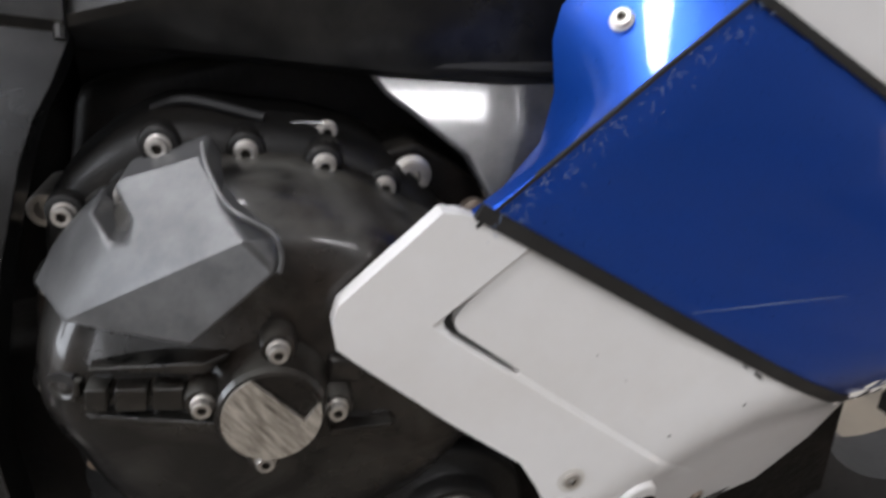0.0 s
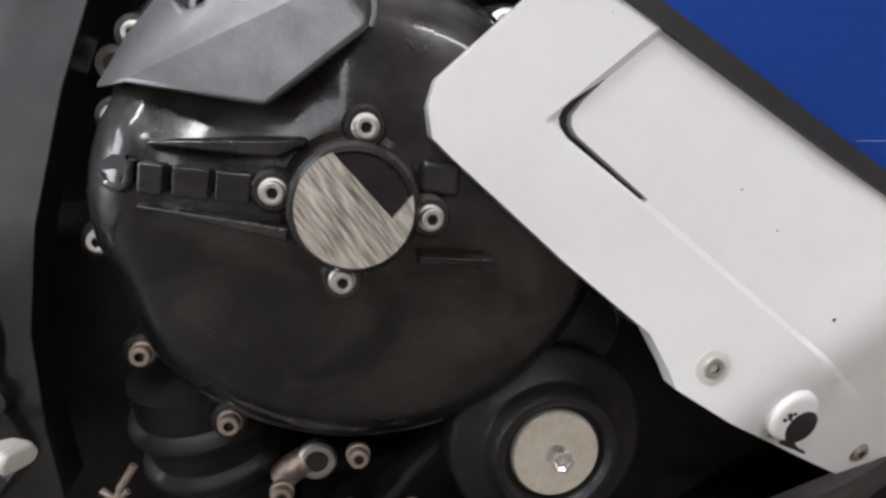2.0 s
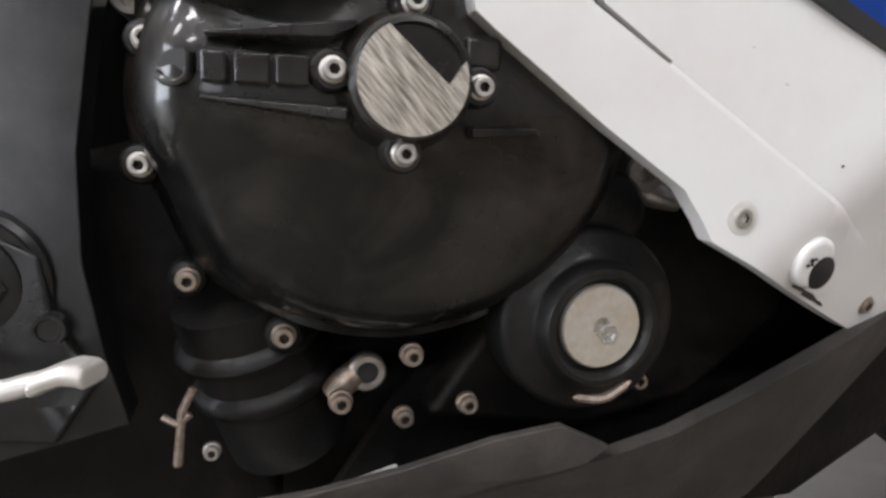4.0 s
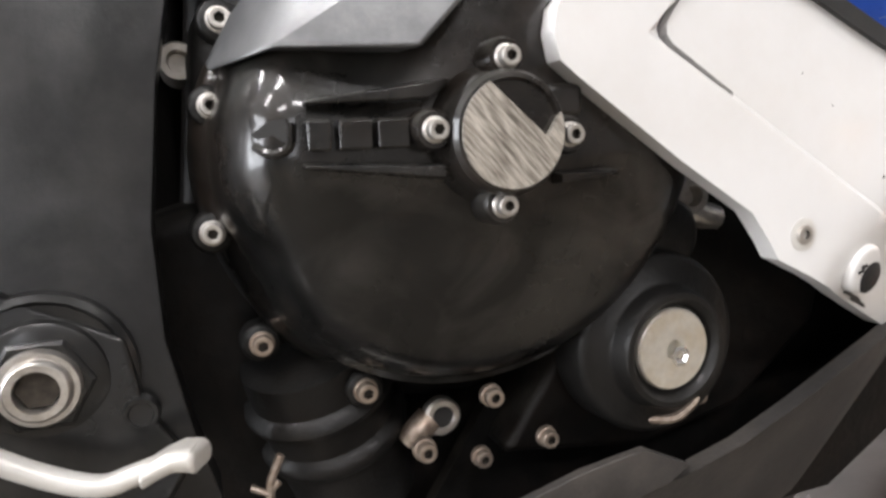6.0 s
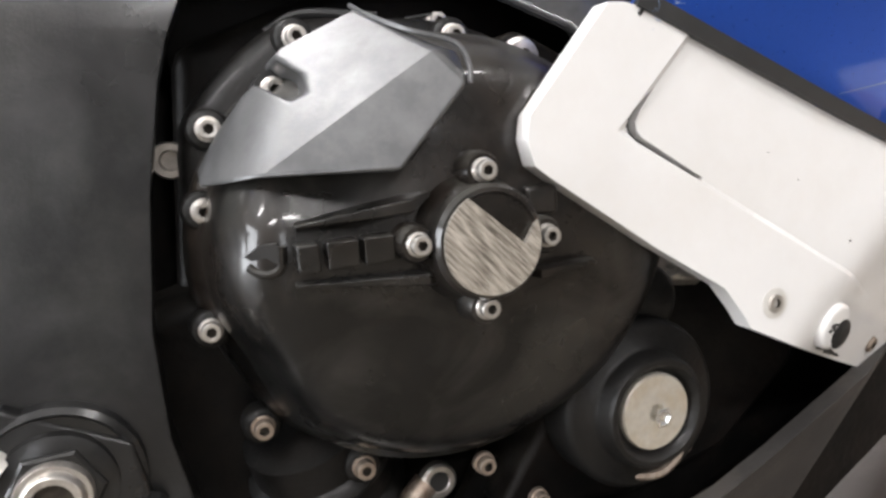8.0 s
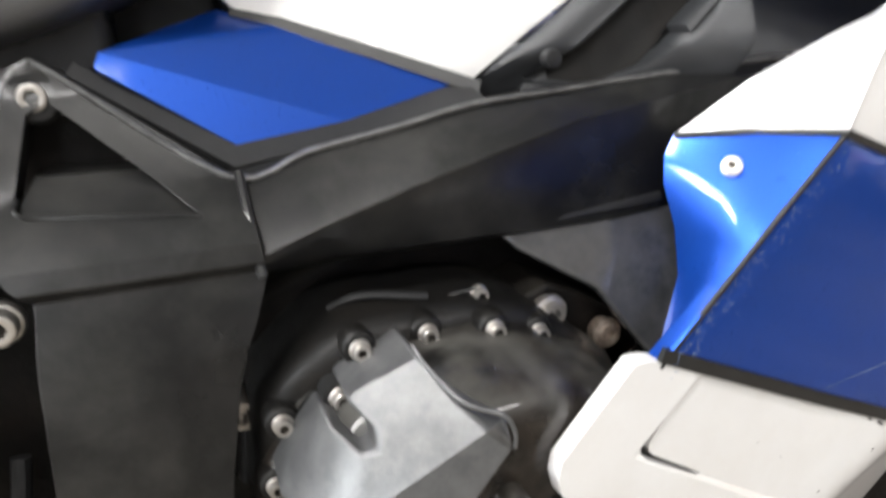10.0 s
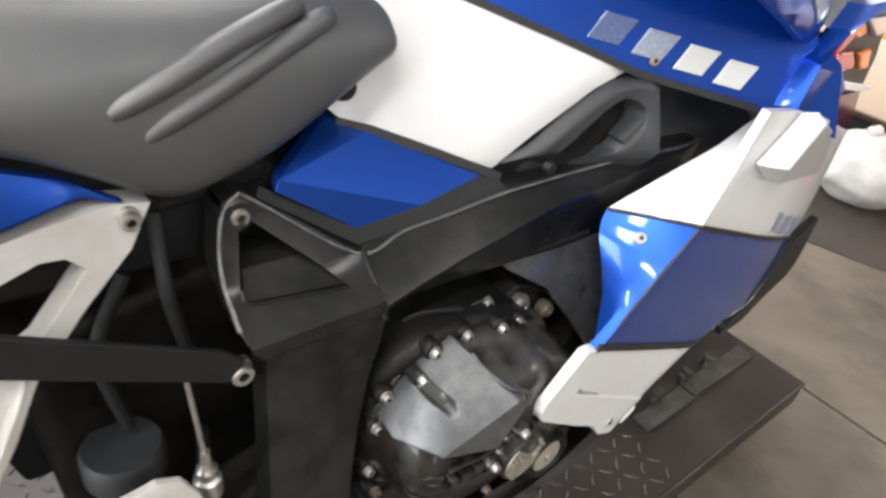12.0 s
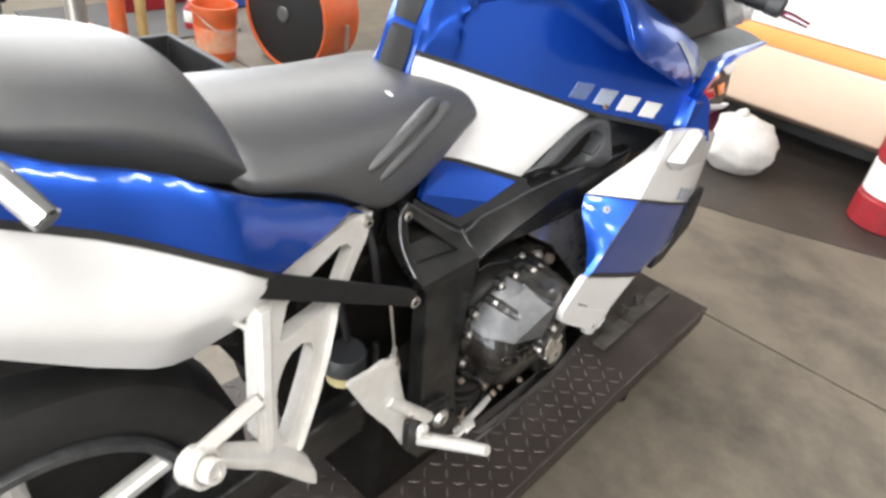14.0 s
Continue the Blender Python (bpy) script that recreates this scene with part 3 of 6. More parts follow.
# clutch cover: a dome on an uneven round outline
CCX, CCZ = 0.078, 0.575
RIM = [(0.13, 0), (0.128, 30), (0.117, 55), (0.118, 75), (0.119, 95), (0.125, 115), (0.131, 133), (0.134, 148), (0.133, 160), (0.1338, 172), (0.1335, 181), (0.1318, 190), (0.1268, 198), (0.1275, 207), (0.131, 220), (0.128, 240), (0.126, 262), (0.126, 282), (0.128, 305), (0.128, 330), (0.13, 360)]


def rim_r(deg):
    return float(np.interp(deg % 360, [a for _, a in RIM], [r for r, _ in RIM]))


DOME = [(1.03, -0.165), (1.03, -0.184), (1.0, -0.192), (0.97, -0.197), (0.96, -0.204), (0.955, -0.218), (0.93, -0.237), (0.885, -0.253), (0.835, -0.2625), (0.79, -0.2672), (0.73, -0.2702), (0.60, -0.272), (0.40, -0.273), (0.2, -0.273), (0.01, -0.273)]
N = 72


def dome_ring(f, y):
    ring = []
    for k in range(N):
        deg = 360 * k / N
        a = radians(deg)
        low = max(0.0, -math.sin(a))
        yy = y + (0.022 * low * min(1, max(0, (f - 0.15) / 0.6)) if f < 0.95 else 0.0)
        if 105 < deg < 165:
            yy += 0.014 * math.sin(radians((deg - 105) * 3)) * (1 if 0.5 < f < 0.99 else 0.0)
        ring.append((CCX + f * rim_r(deg) * math.cos(a), yy, CCZ + f * rim_r(deg) * math.sin(a)))
    return ring


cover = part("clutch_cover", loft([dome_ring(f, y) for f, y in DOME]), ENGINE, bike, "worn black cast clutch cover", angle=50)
for x, y, z in ((-0.039, -0.196, 0.648), (0.008, -0.204, 0.690), (0.051, -0.201, 0.690), (0.092, -0.209, 0.688), (0.128, -0.20, 0.675), (-0.0465, -0.196, 0.6075), (-0.051, -0.196, 0.5455)):
    bolt(cover, (x, y, z), 0.0065)
    part("boss", lathe([(0.0112, -0.014), (0.0108, -0.004), (0.0100, -0.001), (0.0088, 0.0), (0.0, 0.0)], (x, y, z), seg=20), HOUSING, cover, angle=60)
for x, y, z in ((-0.031, -0.186, 0.483), (0.019, -0.206, 0.455)):
    bolt(cover, (x, y, z), 0.0068, STEEL_OLD)
    part("boss", lathe([(0.0112, -0.014), (0.0108, -0.004), (0.0100, -0.001), (0.0088, 0.0), (0.0, 0.0)], (x, y, z), seg=20), HOUSING, cover, angle=60)

# grimy cast barrel of the cover, which carries the bolts
BARREL = [(0.0, 0.128), (40.0, 0.124), (63.0, 0.1245), (83.0, 0.1255), (103.0, 0.1285), (112.0, 0.138), (121.0, 0.1455), (135.0, 0.1475), (148.0, 0.1500), (158.0, 0.142), (168.0, 0.134), (360.0, 0.128)]


def flange_ring(inset, y):
    ring = []
    for k in range(N):
        deg = 360 * k / N
        r = float(np.interp(deg, [a for a, _ in BARREL], [b for _, b in BARREL])) - inset
        ring.append((CCX + r * math.cos(radians(deg)), y + 0.010 * max(0.0, min(1.0, (deg - 126) / 18)), CCZ + r * math.sin(radians(deg))))
    return ring


part("cover_flange", loft([flange_ring(-0.004, -0.10), flange_ring(-0.002, -0.170), flange_ring(0.0, -0.186), flange_ring(0.003, -0.194), flange_ring(0.010, -0.198), flange_ring(0.022, -0.199)], caps=False), HOUSING, cover, "grimy cast barrel of the cover", angle=50)
# tapered ribs and raised bars on the cover
def rib(x0, x1, z0, z1, w0, w1, h0, h1, tip):
    rings = []
    for x, z, w, h in ((x0, z0, w0, h0), (x1, z1, w1, h1), (x1 + tip, z1 + (0.004 if z1 > 0.59 else -0.002), w1 * 0.4, h1 * 0.7)):
        yb = -0.265
        rings.append([(x, yb + 0.012, z - w * 0.7), (x, yb + 0.012, z + w * 0.7), (x, yb - h, z + w * 0.3), (x, yb - h, z - w * 0.3)])
    return loft(rings)


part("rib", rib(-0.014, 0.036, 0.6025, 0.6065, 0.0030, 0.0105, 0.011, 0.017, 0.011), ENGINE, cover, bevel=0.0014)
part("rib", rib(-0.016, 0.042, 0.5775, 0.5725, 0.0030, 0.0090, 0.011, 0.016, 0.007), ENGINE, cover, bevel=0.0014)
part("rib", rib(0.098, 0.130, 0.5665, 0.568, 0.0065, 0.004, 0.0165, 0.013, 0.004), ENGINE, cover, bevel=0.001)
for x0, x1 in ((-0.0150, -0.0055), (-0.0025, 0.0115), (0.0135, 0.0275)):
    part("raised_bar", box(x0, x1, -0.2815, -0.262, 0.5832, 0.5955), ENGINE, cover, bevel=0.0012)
# notch on the rounded shoulder of the cover
# raised patch, tilted to stay dark like the shaded floor of a dent
notch = part("notch", sheet([(-0.0345, 0.591), (-0.028, 0.596), (-0.0215, 0.5965), (-0.0215, 0.588), (-0.027, 0.585)], lambda x, z: -0.2612 - 0.66 * (x + 0.0353) - 0.35 * (z - 0.590), 0.004, 0), BLACK_TRIM, cover)
part("rim", tube(smooth_path([(x, -0.2612 - 0.66 * (x + 0.0353), z) for x, z in ((-0.0335, 0.5865), (-0.030, 0.5838), (-0.025, 0.583), (-0.0205, 0.586), (-0.0195, 0.595))], 5), 0.0020, 8), ENGINE, notch)

# small cap with a scraped face
CAP = Vector((0.0675, -0.262, 0.5875))
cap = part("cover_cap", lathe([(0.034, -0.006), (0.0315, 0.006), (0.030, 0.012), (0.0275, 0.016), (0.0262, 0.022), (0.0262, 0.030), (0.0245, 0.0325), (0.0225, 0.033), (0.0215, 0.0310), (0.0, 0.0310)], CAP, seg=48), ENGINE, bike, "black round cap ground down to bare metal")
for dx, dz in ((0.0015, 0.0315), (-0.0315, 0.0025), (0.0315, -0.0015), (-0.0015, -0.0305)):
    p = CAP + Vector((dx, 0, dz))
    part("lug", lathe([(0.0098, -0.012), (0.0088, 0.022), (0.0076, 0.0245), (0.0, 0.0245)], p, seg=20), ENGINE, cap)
    bolt(cap, p + Vector((0, -0.0245, 0)), 0.0056)
chord = [(CAP.x + 0.0232 * math.cos(radians(a)), CAP.z + 0.0232 * math.sin(radians(a))) for a in np.linspace(117, 380, 40)] + [(CAP.x + 0.0150, CAP.z - 0.0022)]
part("scraped_face", sheet(chord, lambda x, z: CAP.y - 0.0345, 0.003, 0), SCRAPED, cap, "streaky bare metal scrape")
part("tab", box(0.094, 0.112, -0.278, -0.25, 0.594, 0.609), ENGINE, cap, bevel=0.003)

# grey guard over the top of the cover
G = [(-0.048, -0.224, 0.620), (-0.024, -0.272, 0.624), (0.031, -0.290, 0.622), (0.067, -0.284, 0.657), (0.066, -0.276, 0.671), (0.042, -0.268, 0.682), (0.032, -0.240, 0.697), (-0.004, -0.234, 0.681)]
gn = (Vector(G[5]) - Vector(G[1])).cross(Vector(G[7]) - Vector(G[1]))
G += [(x, G[1][1] - (gn.x * (x - G[1][0]) + gn.z * (z - G[1][2])) / gn.y, z) for x, z in ((-0.0085, 0.6765), (0.0015, 0.6665), (0.0005, 0.6585), (-0.006, 0.6560), (-0.0185, 0.6655))]
G += [(-0.036, -0.224, 0.645)]
NG = len(G)
G += [(0.052, -0.284, 0.672)]
back = [(x + (0.004 if k in (3, 4) else 0.0), -0.195, z + (0.006 if k < 4 else 0.0)) for k, (x, y, z) in enumerate(G[:NG])]
gf = [(0, 1, 13), (1, 11, 12, 13), (1, 5, 9, 10, 11), (5, 6, 7, 8, 9), (1, 2, 3, 14), (1, 14, 5), (3, 4, 14), (4, 5, 14)]
sides = [(k, (k + 1) % NG, NG + 1 + (k + 1) % NG, NG + 1 + k) for k in range(NG)]
guard = part("cover_guard", from_data(G + back, gf + sides), GUARD, bike, "dull grey moulded guard", bevel=0.0028, segs=3)
bolt(guard, (-0.006, -0.208, 0.664), 0.0072)
part("bolt_seat", lathe([(0.011, -0.02), (0.0105, 0.0), (0.0, 0.0)], (-0.006, -0.208, 0.664), seg=18), BLACK_TRIM, guard)
part("bead", tube(smooth_path([(0.031, -0.231, 0.7), (0.034, -0.246, 0.693), (0.045, -0.270, 0.682), (0.063, -0.279, 0.675), (0.068, -0.282, 0.665), (0.0675, -0.283, 0.657)], 5), 0.0013, 8), GUARD, guard)
# arrow-shaped lug and sensor clip above the cover
# bright metal of the chipped lug also stands in for its highlights
part("lug", tube([Vector(q) for q in ((0.068, -0.250, 0.664), (0.0685, -0.2488, 0.667), (0.072, -0.2452, 0.678), (0.0745, -0.2440, 0.6815), (0.077, -0.2452, 0.678), (0.081, -0.2488, 0.667), (0.0815, -0.250, 0.664), (0.0745, -0.2505, 0.6625), (0.068, -0.250, 0.664))], 0.0021, 10), EDGE_BRIGHT, cover, "arrow-shaped chipped lug, its highlights drawn in bright metal")
clip = part("sensor_clip", loft([[(x, y - 0.0, z + h), (x + 0.002, y - 0.0022, z + h), (x + 0.002, y - 0.0022, z - h), (x, y, z - h)] for x, y, z, h in ((0.046, -0.162, 0.686, 0.006), (0.064, -0.172, 0.692, 0.007), (0.080, -0.175, 0.697, 0.006), (0.093, -0.177, 0.700, 0.0045))]), GUARD, bike, "small folded metal sensor bracket", bevel=0.0008)
part("edge", tube([(0.046, -0.1655, 0.6922), (0.064, -0.1755, 0.6992), (0.080, -0.1785, 0.7032), (0.093, -0.180, 0.7045)], 0.0011, 8), EDGE_BRIGHT, clip, "bright metal edge")
part("leaf", tube(smooth_path([(0.062, -0.184, 0.6905), (0.070, -0.188, 0.6955), (0.080, -0.187, 0.6925), (0.086, -0.190, 0.6885)], 4), 0.0016, 8), ALU, clip)
bolt(clip, (0.095, -0.179, 0.7000), 0.0062, ALU)
part("wire", tube(smooth_path([(0.0, -0.16, 0.70), (0.02, -0.168, 0.708), (0.060, -0.178, 0.704)], 5), 0.003, 8), PLASTIC, clip)

# engine side case, plug and lower fittings
part("bolt_boss", lathe([(0.0105, -0.04), (0.0095, 0.0), (0.0, 0.0)], (0.187, -0.236, 0.5495), seg=18), HOUSING, bike)
part("side_case", sheet([(0.10, 0.40), (0.20, 0.385), (0.28, 0.40), (0.345, 0.45), (0.36, 0.52), (0.33, 0.60), (0.25, 0.62), (0.20, 0.585), (0.17, 0.50)], lambda x, z: -0.205, 0.06, 0.0), ENGINE_DEEP, bike, bevel=0.006)
plug_h = part("plug_housing", lathe([(0.0545, -0.01), (0.0535, 0.012), (0.0515, 0.0155), (0.049, 0.0165), (0.037, 0.0175), (0.0352, 0.020), (0.0345, 0.0275), (0.0325, 0.0305), (0.0295, 0.0308), (0.0272, 0.0285), (0.0255, 0.024), (0, 0.024)], (0.186, -0.223, 0.465), seg=64), HOUSING, bike, "black round housing of an engine plug", angle=50)
part("case_boss", lathe([(0.023, -0.01), (0.022, 0.006), (0.019, 0.008), (0, 0.008)], (0.199, -0.222, 0.526), seg=32), HOUSING, bike, angle=60)
part("plug", lathe([(0.0235, 0), (0.0235, 0.0065), (0.0225, 0.0078), (0.0055, 0.0078), (0.0046, 0.004), (0, 0.0035)], (0.186, -0.2435, 0.465), seg=48), PLUG_MAT, plug_h, "bare metal disc with a hexagon socket")
part("rust_patch", tube(smooth_path([(0.176, -0.238, 0.421), (0.196, -0.24, 0.419), (0.214, -0.239, 0.428)], 4), 0.003, 8, [0.4] + [1.0] * 7 + [0.4]), STEEL_OLD, plug_h)
ring = part("banjo_ring", lathe([(0.0115, 0), (0.0115, 0.006), (0.010, 0.0075), (0.007, 0.0075), (0.006, 0.006), (0.006, -0.002), (0.0, -0.002)], (0.0675, -0.186, 0.4255), seg=28), ALU, bike, "small worn metal ring clamp")
part("eye", lathe([(0.0068, 0.0), (0.0068, 0.0066), (0, 0.0064)], (0.0675, -0.186, 0.4255), seg=20), BLACK_TRIM, ring)
part("tab", tube(smooth_path([(0.049, -0.186, 0.412), (0.053, -0.188, 0.418), (0.061, -0.187, 0.424)], 4), 0.0085, 14), STEEL_OLD, ring)
bolt(ring, (0.0495, -0.210, 0.4165), 0.0068, STEEL_OLD)
part("hollow_bolt", lathe([(0.0125, -0.02), (0.0125, 0.004), (0.011, 0.006), (0.0065, 0.006), (0.0055, -0.004), (0.0, -0.004)], (0.2255, -0.214, 0.547), seg=24), ALU, bike)
part("hose_end", tube(smooth_path([(0.2255, -0.204, 0.547), (0.236, -0.205, 0.536), (0.258, -0.20, 0.530)], 5), 0.009, 12), ALU, bike)
part("socket", lathe([(0.0062, 0), (0.0062, 0.0012), (0.0048, 0.0016), (0.003, 0.0004), (0, 0.0002)], (0.190, -0.2510, 0.461), seg=6), CHROME, plug_h)
for x, y, z, r in ((0.088, -0.217, 0.444, 0.0066), (0.120, -0.222, 0.415, 0.0062), (0.088, -0.2, 0.40, 0.0062), (0.187, -0.236, 0.5495, 0.0056), (0.234, -0.214, 0.418, 0.006)):
    bolt(bike, (x, y, z), r, STEEL_OLD)
part("ring_bolt", lathe([(0.0105, -0.04), (0.0105, 0.004), (0.0095, 0.006), (0.006, 0.006), (0.005, -0.004), (0.0, -0.004)], (-0.059, -0.149, 0.634), seg=24), ALU, bike)
part("engine_lug", sheet([(0.125, 0.66), (0.132, 0.690), (0.150, 0.696), (0.165, 0.690), (0.205, 0.668), (0.208, 0.648), (0.195, 0.62), (0.14, 0.62)], lambda x, z: -0.174, 0.07, 0), ENGINE_DEEP, bike, bevel=0.004)
part("washer_bolt", lathe([(0.0105, -0.008), (0.0105, -0.002), (0.0125, 0.0), (0.0125, 0.003), (0.0095, 0.004), (0.009, 0.008), (0.005, 0.0085), (0.004, 0.003), (0.0, 0.003)], (0.147, -0.1800, 0.678), seg=24), ALU, bike)
part("washer_bolt", lathe([(0.0095, -0.008), (0.0095, -0.002), (0.0112, 0.0), (0.0112, 0.003), (0.0085, 0.004), (0.008, 0.007), (0.0045, 0.0075), (0.0035, 0.003), (0.0, 0.003)], (0.191, -0.184, 0.6555), seg=24), STEEL_OLD, bike)
filt = part("filter_canister", lathe([(0.038, -0.075), (0.040, -0.030), (0.0445, -0.027), (0.046, -0.022), (0.0445, -0.018), (0.040, -0.015), (0.039, 0.000), (0.0445, 0.003), (0.046, 0.007), (0.0445, 0.011), (0.040, 0.014), (0.039, 0.034), (0.0, 0.036)], (0.004, -0.160, 0.440), (-0.30, -0.25, 1.0), 40), HOUSING, bike, "black ribbed oil canister", angle=40)
part("wire", tube([(-0.028, -0.206, 0.428), (-0.034, -0.207, 0.416), (-0.037, -0.206, 0.385)], 0.0024, 8), STEEL_OLD, filt)
part("wire", tube([(-0.044, -0.204, 0.412), (-0.036, -0.207, 0.4085), (-0.030, -0.207, 0.414)], 0.002, 8), STEEL_OLD, filt)
bolt(bike, (-0.020, -0.198, 0.388), 0.005)
# bracket plate between the frame and the fairing
def y_mount(x, z):
    return -0.2 - 0.20 * (x - 0.2) + 0.45 * (z - 0.69)


part("mount_plate", sheet([(0.115, 0.735), (0.225, 0.748), (0.30, 0.74), (0.30, 0.60), (0.235, 0.60), (0.176, 0.694), (0.128, 0.722)], y_mount, 0.012, 0), MOUNT, bike, "worn grey fairing bracket", bevel=0.004)
part("mount_rim", tube([(x, y_mount(x, z) - 0.003, z) for x, z in ((0.118, 0.738), (0.17, 0.744), (0.23, 0.750))], 0.006, 10), PLASTIC, bike)

# belly pan
# added black sheet that keeps the gap above the belly pan dark
part("belly_gap_fill", sheet([(0.02, 0.30), (0.10, 0.42), (0.30, 0.47), (0.40, 0.50), (0.56, 0.52), (0.58, 0.40), (0.40, 0.30)], lambda x, z: -0.178, 0.01, 0), ENGINE_DEEP, bike)


def y_belly(x, z):
    """The belly pan tucks in towards its keel and towards the front."""
    top = 0.385 + 0.42 * max(0.0, x - 0.21)
    return -0.250 + 0.28 * max(0.0, x - 0.364) + 0.5 * max(0.0, top - z)


part("belly_pan", sheet([(0.0205, 0.328), (0.1149, 0.3776), (0.1551, 0.3814), (0.1942, 0.3863), (0.2384, 0.3973), (0.2811, 0.4133), (0.319, 0.4311), (0.3637, 0.4513), (0.4191, 0.465), (0.56, 0.495), (0.585, 0.42), (0.565, 0.33), (0.530, 0.270), (0.47, 0.245), (0.40, 0.225), (0.2, 0.20)], y_belly, 0.012, 0.02), BELLY, bike, "dusty brown-grey belly pan", bevel=0.003)
part("belly_flap", sheet([(-0.029, 0.353), (0.0048, 0.3848), (0.0287, 0.3863), (0.076, 0.3943), (0.1255, 0.4061), (0.1649, 0.4110), (0.1801, 0.4035), (0.1957, 0.3957), (0.1813, 0.3866), (0.1562, 0.3811), (0.1322, 0.3774), (0.0533, 0.353)], lambda x, z: y_belly(x, z) - 0.004, 0.006, 0.015), BELLY, bike, "bent pointed flap of the belly pan", bevel=0.002)

# ---- fairing ----
CREASE = [(0.156, 0.684), (0.193, 0.722), (0.235, 0.766), (0.272, 0.803), (0.281, 0.828), (0.322, 0.920)]
LOW = [(0.156, 0.688), (0.218, 0.660), (0.282, 0.631), (0.362, 0.596), (0.442, 0.563)]
white_low = [(0.093, 0.630), (0.096, 0.618), (0.105, 0.611), (0.162, 0.571), (0.206, 0.543), (0.219, 0.526), (0.2245, 0.517), (0.258, 0.5005), (0.322, 0.4717), (0.366, 0.4525), (0.375, 0.4505), (0.445, 0.462), (0.474, 0.505), (0.480, 0.560), (0.472, 0.5735), (0.442, 0.560)] + LOW[3::-1] + [(0.148, 0.690), (0.139, 0.690), (0.095, 0.641)]
SLOT = [(0.1669, 0.6518), (0.1515, 0.6397), (0.1487, 0.6362), (0.1483, 0.6324), (0.1497, 0.6283), (0.1528, 0.6248), (0.1933, 0.6011), (0.1946, 0.6030), (0.1575, 0.6262), (0.1545, 0.6300), (0.1539, 0.6342), (0.1576, 0.6405)]
STEP_LOW, STEP_UP = ((0.1520, 0.6238), (0.3441, 0.5087)), ((0.1495, 0.6385), (0.1876, 0.6770))


def from_line(x, z, ends):
    """How far a point of the side view lies above a line."""
    (x0, z0), (x1, z1) = ends
    return ((x1 - x0) * (z - z0) - (z1 - z0) * (x - x0)) / math.hypot(x1 - x0, z1 - z0)


def shifted(ends, d):
    (x0, z0), (x1, z1) = ends
    n = math.hypot(x1 - x0, z1 - z0)
    return ((x0 - (z1 - z0) / n * d, z0 + (x1 - x0) / n * d), (x1 - (z1 - z0) / n * d, z1 + (x1 - x0) / n * d))


def y_low(x, z):
    """The lower panel, with a pressed step behind the slot and a ridge that runs down from it."""
    y = y_fair(x, z)
    low, up = from_line(x, z, STEP_LOW), -from_line(x, z, STEP_UP)
    y += 0.0024 * max(0.0, min(1.0, low / 0.0030)) * max(0.0, min(1.0, up / 0.0032)) * max(0.0, min(1.0, (0.348 - x) / 0.06))
    return y


